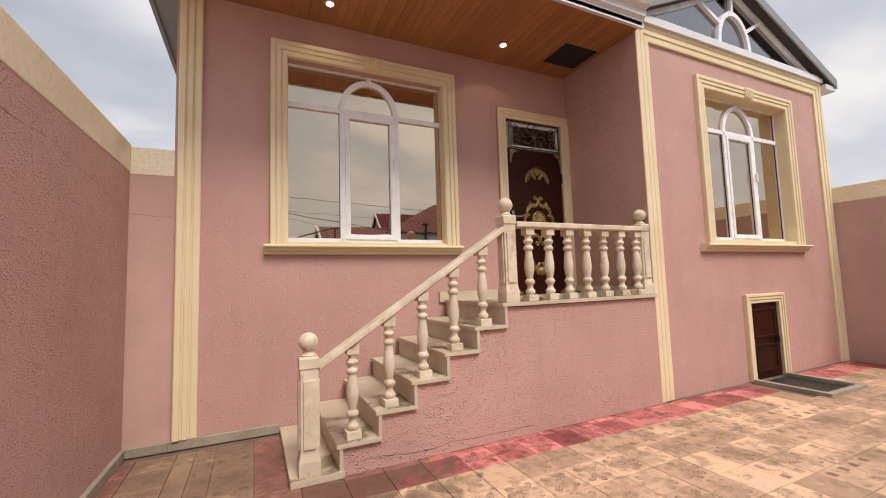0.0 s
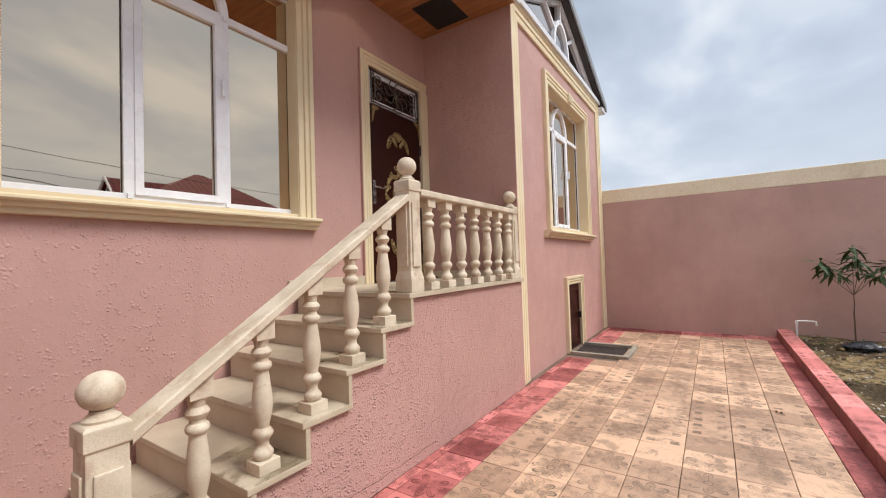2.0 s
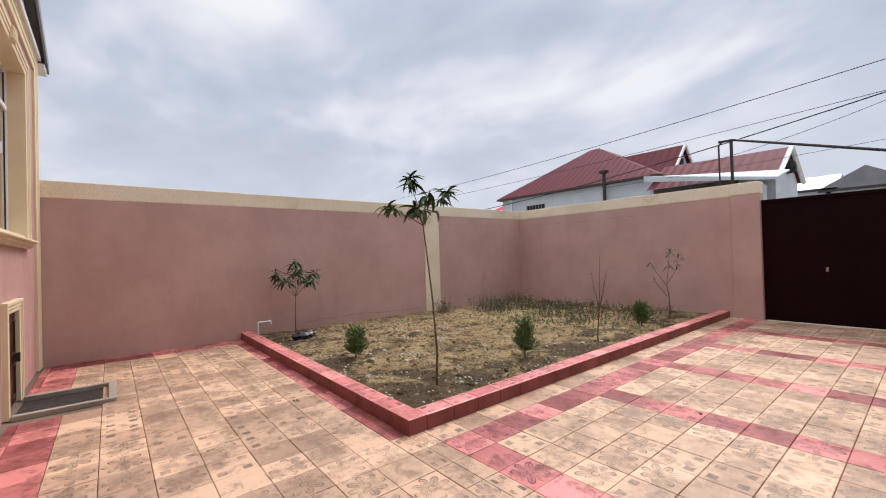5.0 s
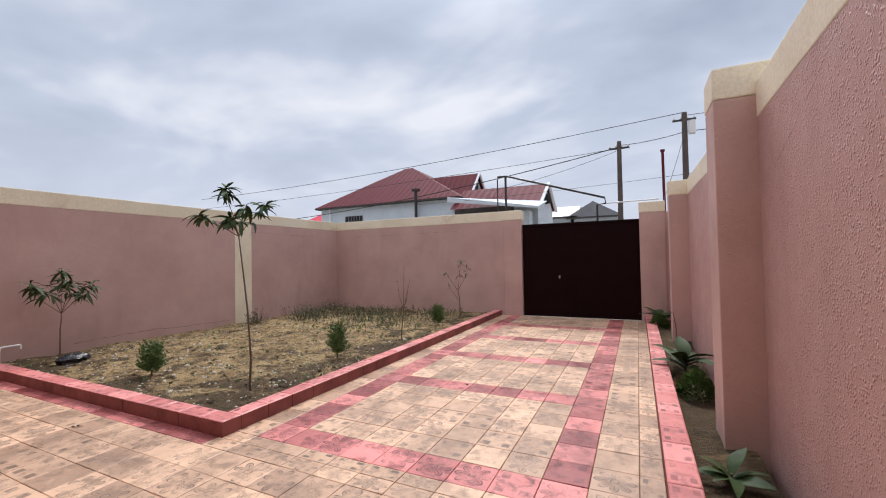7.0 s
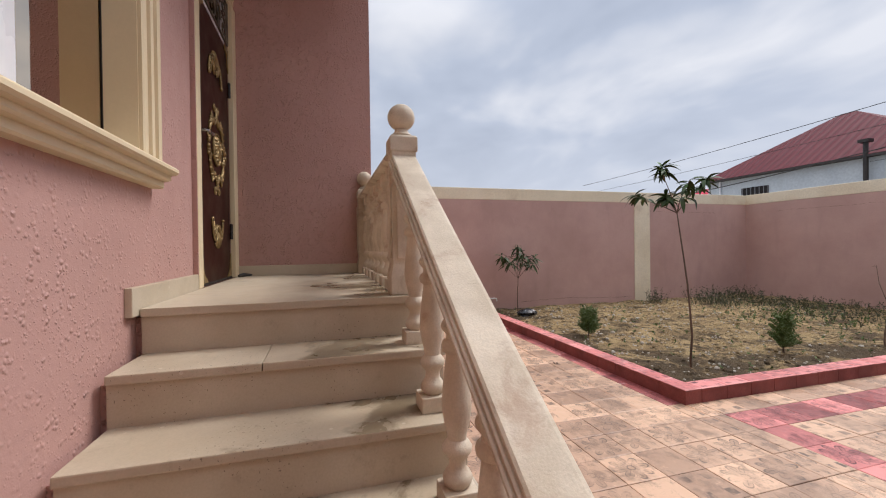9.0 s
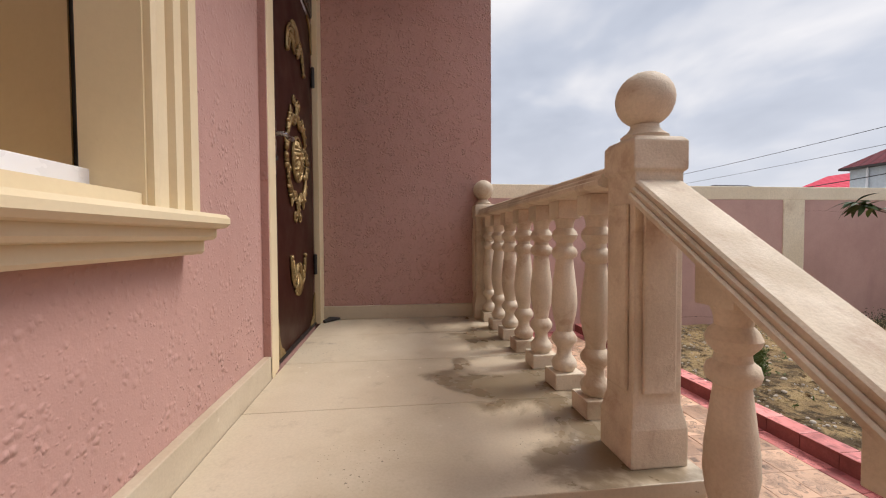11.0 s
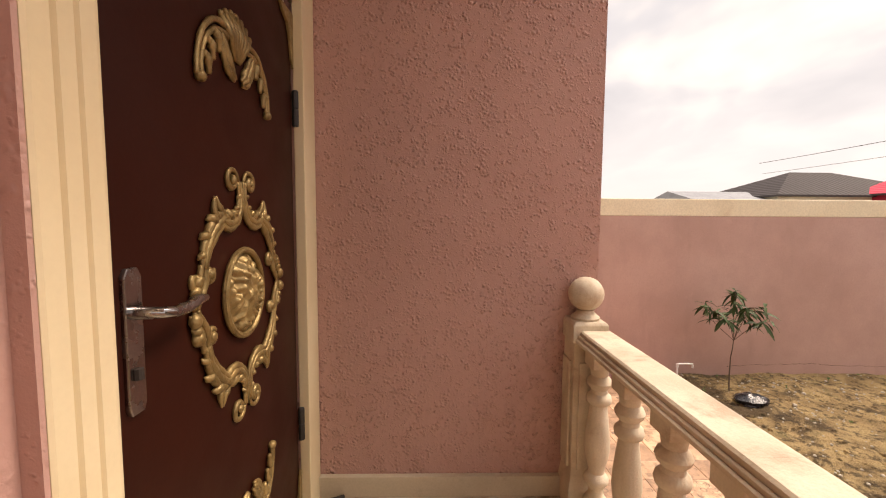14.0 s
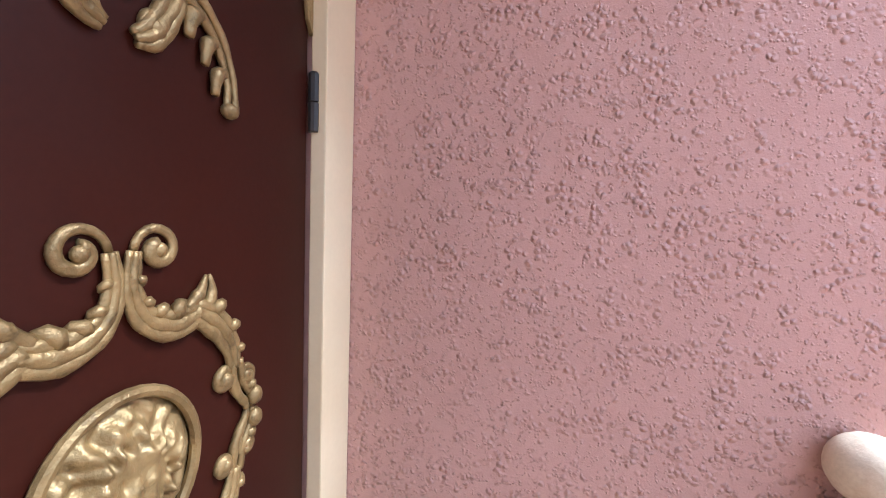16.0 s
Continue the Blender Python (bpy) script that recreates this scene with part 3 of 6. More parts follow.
wall_band("wall_east", EAST, EAST + 0.25, SOUTH - 0.25, 11.0, "pink plastered yard wall beside the garden bed")
wall_band("wall_south", 2.92, EAST, SOUTH - 0.25, SOUTH, "pink plastered yard wall behind the garden bed")
# the west wall stands a little askew
west_plan = [(WEST, SOUTH - 0.25), (-1.20, -0.8), (-1.075, 4.62), (-1.40, 4.62), (-1.45, -0.8), (-1.40, SOUTH - 0.25)]


def upright(outline, z0, z1):
    n = len(outline)
    return Shape().add([(x, y, z0) for x, y in outline] + [(x, y, z1) for x, y in outline], [tuple(range(n)), tuple(range(n, 2 * n))] + [(i, (i + 1) % n, n + (i + 1) % n, n + i) for i in range(n)])


fixed("wall_west", upright(west_plan, -0.1, SEAM + 0.02), PINK_ROUGH, "pink plastered yard wall beside the paved drive", "wall")
fixed("trim_wall_west", upright([(x + (0.004 if i < 3 else -0.004), y) for i, (x, y) in enumerate(west_plan)], SEAM + 0.02, TOP + 0.02), CREAM, "cream painted band along the top of the yard wall", "wall top", bevel=0.012)
wall_band("wall_side_passage", WEST - 0.25, -0.73, BACK, BACK + 0.25, "short pink plastered wall that joins house and yard wall")


def pier(name, x0, x1, y0, y1, top, label):
    fixed(name, Shape().box(x0, x1, y0, y1, -0.1, top - 0.25), PINK_WALL, label, "pier", bevel=0.012)
    fixed("trim_" + name, Shape().box(x0 - 0.005, x1 + 0.005, y0 - 0.005, y1 + 0.005, top - 0.25, top), CREAM, "cream painted head of the wall pier", "pier head", bevel=0.015)


pier("wall_pier_1", -1.30, -0.92, -1.10, -0.70, 2.99, "pink plastered pier against the yard wall")
pier("wall_pier_2", -1.30, WEST + 0.25, -5.35, -5.0, 2.83, "pink plastered pier against the yard wall near the gate")
pier("wall_pier_3", -0.95, -0.41, SOUTH - 0.25, SOUTH + 0.03, 2.80, "pink plastered gate pier beside the planting strip")
pier("wall_pier_4", 2.42, 2.92, SOUTH - 0.25, SOUTH + 0.03, 2.81, "pink plastered gate pier beside the garden bed")
fixed("wall_pilaster", Shape().box(EAST - 0.02, EAST, -4.28, -3.80, -0.05, SEAM), CREAM, "cream painted flat pilaster on the yard wall", "pilaster", bevel=0.006)
fixed("wall_gate_end", Shape().box(WEST - 0.25, -0.95, SOUTH - 0.25, SOUTH, -0.1, SEAM), PINK_WALL, "short plastered wall end beside the gate", "wall")

# ribbed pilasters and the frame round the gabled front
frame_path = [(4.45, 0.0), (4.45, 4.385), (8.42, 4.385), (8.42, 0.0)]
fixed("trim_front", Shape().moulding(frame_path, [(u, 0.8 * h) for u, h in ribs(0.235)], FRONT), TRIM, "cream ribbed moulding framing the gabled front", "moulding")
fixed("trim_corner", Shape().moulding([(-0.505, 0.09), (-0.505, CEILING)], ribs(0.195), BACK), TRIM, "cream ribbed pilaster at the corner of the house", "pilaster")

# ceiling of the porch
boards = Shape()
x = -1.0
while x < 4.19:
    wide = min(0.094, 4.19 - x)
    boards.box(x, x + wide - 0.004, FRONT - 0.16, BACK - 0.004, CEILING, CEILING + 0.02)
    x += 0.094
boards.box(-1.0, 4.19, FRONT - 0.16, BACK, CEILING + 0.012, CEILING + 0.05)
fixed("ceiling", boards, WOOD, "varnished pine board ceiling of the porch", "ceiling")

# fascia, gutter and roofs
fas = Shape().prism_x([(FRONT - 0.16, CEILING - 0.02), (FRONT - 0.16, CEILING + 0.07), (FRONT - 0.20, CEILING + 0.10), (FRONT - 0.20, CEILING + 0.17), (FRONT - 0.27, CEILING + 0.20),
                       (FRONT - 0.30, CEILING + 0.25), (FRONT - 0.30, CEILING + 0.36), (FRONT - 0.12, CEILING + 0.36), (FRONT - 0.12, CEILING - 0.02)], -1.0, 4.215)
fixed("trim_fascia", fas, GUTTER, "white stepped fascia and gutter along the porch roof edge", "fascia")
main_roof = Shape().prism_x([(FRONT - 0.32, CEILING + 0.36), (FRONT - 0.32, CEILING + 0.40), (7.3, 6.40), (11.6, 4.85), (11.6, 4.80), (7.3, 6.35)], -1.02, 4.10)
fixed("roof", main_roof, ROOF_GREY, "grey sheet metal main roof of the house", "roof")
side_edge = Shape().box(-1.02, -0.98, FRONT - 0.16, BACK + 3, CEILING - 0.03, CEILING + 0.36).box(-0.98, -0.735, BACK, BACK + 3, CEILING, CEILING + 0.03)
fixed("roof_edge", side_edge, ROOF_GREY, "grey sheet metal verge at the roof's side", "roof edge")

APEX, SLOPE = (6.42, 5.66), 0.44


def gable_line(x, lift=0.0):
    return APEX[1] + lift - SLOPE * abs(x - APEX[0])


g0, g1, over = 3.98, 8.98, FRONT - 0.13
gable_roof = Shape().prism([(g0, gable_line(g0, 0.08)), (APEX[0], APEX[1] + 0.08), (g1, gable_line(g1, 0.08)), (g1, gable_line(g1, 0.14)), (APEX[0], APEX[1] + 0.14), (g0, gable_line(g0, 0.14))], over, 11.5)
fixed("roof_gable", gable_roof, ROOF_GREY, "grey sheet metal roof over the gabled front", "roof")
soffit = Shape().prism([(g0, gable_line(g0, 0.02)), (APEX[0], APEX[1] + 0.02), (g1, gable_line(g1, 0.02)), (g1, gable_line(g1, 0.076)), (APEX[0], APEX[1] + 0.076), (g0, gable_line(g0, 0.076))], over + 0.03, FRONT + 0.12)
fixed("roof_soffit", soffit, SOFFIT, "dark brown soffit under the gable's verge", "soffit")
verge = Shape()
for a, b in ((g0, APEX[0]), (APEX[0], g1)):
    verge.prism([(a, gable_line(a, 0.0)), (b, gable_line(b, 0.0)), (b, gable_line(b, 0.155)), (a, gable_line(a, 0.155))], over - 0.014, over + 0.01)
fixed("roof_verge", verge, ROOF_GREY, "grey folded metal verge board of the gable", "verge board")
eave = Shape().box(8.645, 8.97, over + 0.012, 11.2, gable_line(8.97) - 0.05, gable_line(8.97) + 0.03)
fixed("roof_eave", eave, GUTTER, "white boxed eave beside the gable", "eave")
beam = Shape().prism_x([(FRONT - 0.08, 4.60), (FRONT - 0.08, 4.67), (FRONT - 0.05, 4.69), (FRONT - 0.05, 4.73), (FRONT + 0.12, 4.73), (FRONT + 0.12, 4.60)], 4.19, 8.66)
fixed("trim_gable_beam", beam, GUTTER, "white sill beam under the glazed gable", "beam")

# glazed gable
gw = thing("window_3", (APEX[0], FRONT, 4.73), "triangular glazed gable with white bars and a small arch", "window", kind="structure")
gy = FRONT + 0.0
part("pane", Shape().prism([(4.37, 4.73), (8.47, 4.73), (APEX[0], gable_line(APEX[0]))], gy + 0.05, gy + 0.06), GABLE_PANE, gw)


def bar(shape, a, b, wide, y0, y1):
    a, b = Vector(a), Vector(b)
    d = (b - a).normalized()
    n = Vector((-d.y, d.x)) * wide / 2
    return shape.prism([tuple(a + n), tuple(a - n), tuple(b - n), tuple(b + n)], y0, y1)


for a, b in (((4.37, 4.735), APEX), ((8.47, 4.735), APEX), ((4.45, 4.755), (8.4, 4.755))):
    part("window_frame", bar(Shape(), (a[0], a[1]), (b[0], b[1] - 0.02), 0.06, gy, gy + 0.08), PVC, gw)
CX = 6.38


def arch_ring(shape, cx, cz, r, wide, y0, y1, tall=1.0, steps=20):
    outer = [(cx + r * math.cos(math.pi * i / steps), cz + tall * r * math.sin(math.pi * i / steps)) for i in range(steps + 1)]
    inner = [(cx + (r - wide) * math.cos(math.pi * i / steps), cz + (tall * r - wide) * math.sin(math.pi * i / steps)) for i in range(steps + 1)]
    for i in range(steps):
        shape.prism([inner[i], outer[i], outer[i + 1], inner[i + 1]], y0, y1)
    return shape


part("arch_bar", arch_ring(Shape(), CX, 4.76, 0.40, 0.07, gy - 0.002, gy + 0.075, 1.38), PVC, gw)
for a, b in (((CX - 0.32, 5.08), (5.62, 5.30)), ((CX + 0.32, 5.08), (7.14, 5.34)), ((CX, 5.30), (CX + 0.02, 5.64))):
    part("glazing_bar", bar(Shape(), a, b, 0.05, gy + 0.004, gy + 0.07), PVC, gw)


# ---- windows ----
def window(name, x0, x1, z0, z1, y, wall_y, label, frame, sill):
    """A three-light window with a transom and a half-round light over the middle sash."""
    w = thing(name, ((x0 + x1) / 2, y, z0), label, "window", kind="structure")
    part("window_frame", Shape().moulding([(x0, z0), (x0, z1), (x1, z1), (x1, z0)], [(0, 0), (0, 0.05), (-0.055, 0.05), (-0.055, 0)], y + 0.05, True), PVC, w, bevel=0.003)
    m0, m1 = x0 + 0.33 * (x1 - x0), x0 + 0.665 * (x1 - x0)
    tz = z0 + 0.755 * (z1 - z0)
    cx, r = (m0 + m1) / 2, (m1 - m0) / 2 + 0.035
    for m in (m0, m1):
        part("mullion", Shape().box(m - 0.032, m + 0.032, y - 0.004, y + 0.046, z0 + 0.05, tz), PVC, w, bevel=0.004)
    part("transom", Shape().box(x0 + 0.05, x1 - 0.05, y - 0.002, y + 0.044, tz - 0.03, tz + 0.03), PVC, w, bevel=0.004)
    part("arch_bar", arch_ring(Shape(), cx, tz + 0.01, r, 0.065, y - 0.008, y + 0.042, 1.12), PVC, w)
    part("glazing_bar", Shape().box(cx - 0.025, cx + 0.025, y - 0.001, y + 0.04, tz + 1.12 * r - 0.01, z1 - 0.05), PVC, w)
    part("sash", Shape().moulding([(m0 + 0.03, z0 + 0.05), (m0 + 0.03, tz - 0.028), (m1 - 0.03, tz - 0.028), (m1 - 0.03, z0 + 0.05)],
                                  [(0, 0), (0, 0.062), (-0.05, 0.058), (-0.055, 0.05), (-0.055, 0)], y + 0.046, True), PVC, w)
    for a, b, c, d in ((x0 + 0.05, m0 - 0.03, z0 + 0.05, tz - 0.03), (m0 + 0.08, m1 - 0.08, z0 + 0.10, tz - 0.08), (m1 + 0.03, x1 - 0.05, z0 + 0.05, tz - 0.03), (x0 + 0.05, x1 - 0.05, tz + 0.03, z1 - 0.05)):
        part("pane", Shape().box(a - 0.004, b + 0.004, y + 0.026, y + 0.034, c - 0.004, d + 0.004), PANE, w)
        for q in (Shape().box(a - 0.003, a + 0.006, y + 0.018, y + 0.026, c, d), Shape().box(b - 0.006, b + 0.003, y + 0.018, y + 0.026, c, d)):
            part("gasket", q, IRON, w)
    part("handle", Shape().box(m1 - 0.045, m1 - 0.02, y - 0.05, y - 0.02, z0 + 0.9, z0 + 1.03), PVC, w, bevel=0.006)
    for zz in (z0 + 0.02, tz - 0.02):
        for m in (m0, m1):
            part("hinge", Shape().box(m - 0.016, m + 0.016, y - 0.022, y, zz, zz + 0.035), PVC, w, bevel=0.004)
    f0, f1, ft, fb = frame
    part("surround", Shape().moulding([(f0, fb), (f0, ft), (f1, ft), (f1, fb)], ribs(0.165), wall_y), TRIM, w, "cream ribbed window surround")
    reveal = Shape().box(f0, f0 + 0.006, wall_y - 0.02, y + 0.02, fb, ft).box(f1 - 0.006, f1, wall_y - 0.02, y + 0.02, fb, ft).box(f0, f1, wall_y - 0.02, y + 0.02, ft - 0.006, ft)
    part("reveal", reveal, TRIM, w, "cream painted window reveal")
    s0, s1, sb, st = sill
    prof = [(wall_y, st + 0.004), (wall_y - 0.108, st), (wall_y - 0.118, st - 0.010), (wall_y - 0.118, st - 0.024), (wall_y - 0.108, st - 0.034), (wall_y - 0.084, st - 0.037), (wall_y - 0.084, st - 0.056),
            (wall_y - 0.076, st - 0.064), (wall_y - 0.052, st - 0.067), (wall_y - 0.052, sb + 0.008), (wall_y - 0.044, sb), (wall_y, sb)]
    part("window_sill", Shape().prism_x(prof, s0, s1).box(f0 + 0.007, f1 - 0.007, wall_y - 0.012, y + 0.048, st - 0.05, z0 + 0.004), TRIM, w, "cream moulded window sill")
    kx = (f0 + f1) / 2
    key = Shape().box(kx - 0.085, kx + 0.085, wall_y - 0.075, wall_y, ft + 0.01, ft + 0.155)
    for k in (-0.05, 0.0, 0.05):
        key.turned(kx + k, wall_y - 0.07, ft + 0.015, [(0.012, 0), (0.022, 0.03), (0.018, 0.08), (0.024, 0.11), (0.01, 0.125)], 10)
    part("keystone", key, TRIM, w, "small cream fluted keystone", smooth=True)
    return w


window("window_1", 0.25, 2.205, 1.93, 3.99, BACK + 0.09, BACK, "white three-light window with bronze mirrored glass on the porch", (0.285, 2.15, 3.965, 1.88), (0.06, 2.335, 1.795, 1.897))
window("window_2", 5.45, 7.53, 1.90, 4.00, FRONT + 0.13, FRONT, "white three-light window with bronze mirrored glass in the gabled front", (5.49, 7.49, 3.97, 1.84), (5.20, 7.72, 1.745, 1.845))


# ---- stairs and landing ----
stairs = thing("stairs", (2.2, 4.0, 0), "outside stone stair of six steps up to the landing", "stairs", kind="structure")
body = [(NOSE[0] + 0.05, 0.0)]
for k in range(6):
    body += [(NOSE[k] + 0.05, TREAD[k] - 0.045), ((NOSE[k + 1] + 0.05) if k < 5 else 4.20, TREAD[k] - 0.045)]
body.append((4.20, 0.0))
part("stair_wall", Shape().prism(body, FLANK, BACK), PINK_ROUGH, stairs, "pink stuccoed flank of the stair")
part("base_slab", Shape().box(0.215, NOSE[0] + 0.06, 3.30, BACK - 0.03, 0.0, 0.055), SLAB, stairs, bevel=0.006)
zs = [0.055] + TREAD
for k in range(6):
    end = (NOSE[k + 1] + 0.05) if k < 5 else 4.20
    part("riser", Shape().box(NOSE[k] + 0.022, NOSE[k] + 0.05, 3.306, BACK - 0.03, zs[k] - 0.02 * (k > 0), TREAD[k] - 0.036), RISER, stairs, bevel=0.003)
    cuts = [3.30, BACK - 0.032] if k % 2 else [3.30, 4.06, BACK - 0.032]
    ends = [NOSE[k], end] if k < 5 else [NOSE[k], 2.62, 3.16, 3.70, end]
    for x0, x1 in zip(ends, ends[1:]):
        for y0, y1 in zip(cuts, cuts[1:]):
            part("tread" if k < 5 else "landing_slab", Shape().box(x0 + 0.001, x1 - 0.001, y0 + 0.001, y1 - 0.001, TREAD[k] - 0.036, TREAD[k]), SLAB, stairs, bevel=0.006 if k < 5 else 0.003)
skirt = Shape().box(NOSE[5] - 0.06, 2.975, BACK - 0.03, BACK, LANDING - 0.03, LANDING + 0.095).box(4.172, 4.20, 3.46, BACK, LANDING, LANDING + 0.095)
part("skirting", skirt, SLAB, stairs, "stone skirting along the landing", bevel=0.004)
base = Shape().box(-0.73, 0.21, BACK - 0.035, BACK, 0, 0.085).box(WEST, -0.73, BACK - 0.03, BACK, 0, 0.08).add([(-1.20, 0.5, 0), (-1.10, 0.5, 0), (-1.045, BACK - 0.03, 0), (-1.2, BACK - 0.03, 0), (-1.20, 0.5, 0.08), (-1.10, 0.5, 0.08), (-1.045, BACK - 0.03, 0.08), (-1.2, BACK - 0.03, 0.08)], [(0, 1, 2, 3), (4, 5, 6, 7), (0, 1, 5, 4), (1, 2, 6, 5), (2, 3, 7, 6), (3, 0, 4, 7)])
fixed("baseboard", base, CEMENT, "low grey cement skirting at the foot of the walls", "baseboard", bevel=0.006)

# ---- balustrade ----
BALUSTER = [(0.034, 0.06), (0.046, 0.075), (0.05, 0.095), (0.042, 0.11), (0.03, 0.125), (0.028, 0.15), (0.036, 0.165), (0.048, 0.18), (0.05, 0.195), (0.042, 0.21), (0.032, 0.222), (0.033, 0.24),
            (0.044, 0.285), (0.050, 0.33), (0.048, 0.38), (0.040, 0.45), (0.034, 0.50), (0.033, 0.51), (0.046, 0.52), (0.05, 0.535), (0.046, 0.55), (0.034, 0.56), (0.032, 0.575), (0.045, 0.59),
            (0.05, 0.605), (0.044, 0.62), (0.033, 0.632), (0.036, 0.655), (0.043, 0.672)]
RAIL_Y = 3.405


def baluster(x, z, height, sloped):
    b = thing("baluster", (x, RAIL_Y, z), "turned limestone baluster on the stair" if sloped else "turned limestone baluster on the landing's edge", "baluster",
              "stair balusters" if sloped else "landing balusters")
    s = height / 0.74
    part("shaft", Shape().turned(x, RAIL_Y, z, [(r, h * s) for r, h in BALUSTER], 18), STONE, b, smooth=True)
    part("base_block", Shape().box(x - 0.058, x + 0.058, RAIL_Y - 0.058, RAIL_Y + 0.058, z, z + 0.062 * s), STONE, b, bevel=0.004)
    top = Shape()
    if sloped:
        k, h0, h1 = 0.64, z + 0.67 * s, z + 0.74 * s
        top.prism([(x - 0.05, h0), (x + 0.05, h0), (x + 0.05, h1 + 0.05 * k), (x - 0.05, h1 - 0.05 * k)], RAIL_Y - 0.045, RAIL_Y + 0.045)
    else:
        top.box(x - 0.05, x + 0.05, RAIL_Y - 0.045, RAIL_Y + 0.045, z + 0.67 * s, z + 0.74 * s)
    part("cap_block", top, STONE, b, bevel=0.003)
    return b


first = baluster(0.692, TREAD[0], 0.722, True)
for k in range(1, 5):
    copy_thing(first, pose(0.692 + 0.309 * k, RAIL_Y, TREAD[k]))
level = baluster(2.484, LANDING, 0.73, False)
for k in range(1, 7):
    copy_thing(level, pose(2.484 + 0.2555 * k, RAIL_Y, LANDING))


def newel(x, z, tall, label, wide=0.078, at=RAIL_Y):
    n = thing("newel_post", (x, at, z), label, "newel post", "newel posts")
    w = wide
    post = Shape()
    rings = [(w + 0.012, 0.0), (w + 0.012, 0.10), (w, 0.16), (w, tall - 0.09), (w + 0.008, tall - 0.085), (w + 0.008, tall - 0.012), (w - 0.002, tall)]
    k = len(post.v)
    for r, h in rings:
        post.v += [(x - r, at - r, z + h), (x + r, at - r, z + h), (x + r, at + r, z + h), (x - r, at + r, z + h)]
    for j in range(len(rings) - 1):
        post.f += [(4 * j + i, 4 * j + (i + 1) % 4, 4 * j + 4 + (i + 1) % 4, 4 * j + 4 + i) for i in range(4)]
    post.f += [(3, 2, 1, 0), tuple(4 * (len(rings) - 1) + i for i in range(4))]
    part("post", post, STONE, n, bevel=0.006)
    # raised fields on the four faces
    lo, hi = z + 0.19, z + tall - 0.17
    for dx, dy in ((0, -1), (0, 1), (-1, 0), (1, 0)):
        e, t = 0.045, 0.012
        if dx == 0:
            y0 = at + dy * w
            f = Shape().box(x - e, x + e, min(y0, y0 + dy * t), max(y0, y0 + dy * t), lo, hi)
        else:
            x0 = x + dx * w
            f = Shape().box(min(x0, x0 + dx * t), max(x0, x0 + dx * t), at - e, at + e, lo, hi)
        part("raised_panel", f, STONE, n, bevel=0.008)
    part("ball", Shape().turned(x, at, z + tall, [(0.058, 0.0), (0.06, 0.01), (0.045, 0.022), (0.036, 0.034), (0.036, 0.04)], 20)
         .ball(x, at, z + tall + 0.108, 0.074, 22, 14, 0.98), STONE, n, "stone ball finial", smooth=True)
    return n


newel(0.355, 0.055, 0.865, "square limestone newel post with a ball at the stair's foot", 0.066)
newel(2.225, LANDING, 0.846, "square limestone newel post with a ball at the stair's head", 0.066)
newel(4.140, LANDING, 0.824, "square limestone newel post with a ball beside the house corner", 0.066, 3.425)

HALF_RAIL = [(0.048, 0.0), (0.078, 0.006), (0.085, 0.012), (0.085, 0.024), (0.080, 0.028), (0.075, 0.026), (0.075, 0.038), (0.070, 0.042), (0.065, 0.040), (0.065, 0.054), (0.058, 0.060)]
# grooved towards the steps, plain towards the yard
RAIL = HALF_RAIL + [(-0.052, 0.060), (-0.062, 0.057), (-0.067, 0.050), (-0.067, 0.012), (-0.062, 0.004), (-0.048, 0.0)]


def rail(name, a, b, label):
    r = Shape()
    n = len(RAIL)
    for p in (a, b):
        r.v += [(p[0], RAIL_Y + u, p[1] + h) for u, h in RAIL]
    r.f = [(i, (i + 1) % n, n + (i + 1) % n, n + i) for i in range(n)] + [tuple(range(n)), tuple(reversed(range(n, 2 * n)))]
    return r


def handrail(points, label):
    h = thing("handrail", (points[0][0], RAIL_Y, points[0][1]), label, "handrail", "stone handrails")
    for a, b in zip(points, points[1:]):
        d = (Vector(b) - Vector(a)).normalized() * 0.0002
        part("rail_length", rail("rail_length", (a[0] + d.x, a[1] + d.y), (b[0] - d.x, b[1] - d.y), ""), STONE, h)


handrail([(0.43, 0.807), (1.225, 1.3177), (2.158, 1.917)], "sloping limestone handrail of the stair")
handrail([(2.313, LANDING + 0.73), (3.18, LANDING + 0.73), (4.08, LANDING + 0.73)], "level limestone handrail of the landing")


# ---- entrance door ----
DOOR_Y = BACK + 0.0
door = thing("door_1", (3.585, BACK, LANDING), "closed dark brown metal door with gilt castings and grilled fanlight", "door", kind="structure")
part("surround", Shape().moulding([(3.105, LANDING), (3.105, 3.685), (4.194, 3.685)], [(u, 0.62 * h) for u, h in ribs(0.135)], BACK), TRIM, door, "cream ribbed door surround")
part("surround_side", Shape().box(2.961, 2.9695, BACK - 0.030, BACK, LANDING, 3.824), PINK, door, "pink painted outer edge of the surround")
part("surround_strip", Shape().box(4.052, 4.197, BACK - 0.04, BACK, LANDING, 3.684), TRIM, door, "plain cream strip beside the porch wall", bevel=0.004)
leaf = part("leaf", Shape().box(3.118, 4.045, DOOR_Y + 0.005, DOOR_Y + 0.06, LANDING + 0.012, 3.265), BROWN, door, "dark brown painted steel leaf", bevel=0.004)
part("door_frame", Shape().moulding([(3.111, LANDING), (3.111, 3.689), (4.064, 3.689), (4.064, LANDING)], [(0, 0), (0, 0.03), (-0.025, 0.03), (-0.025, 0)], DOOR_Y + 0.06), IRON, door)
part("threshold", Shape().box(3.125, 4.055, DOOR_Y - 0.01, DOOR_Y + 0.08, LANDING, LANDING + 0.012), IRON, door)
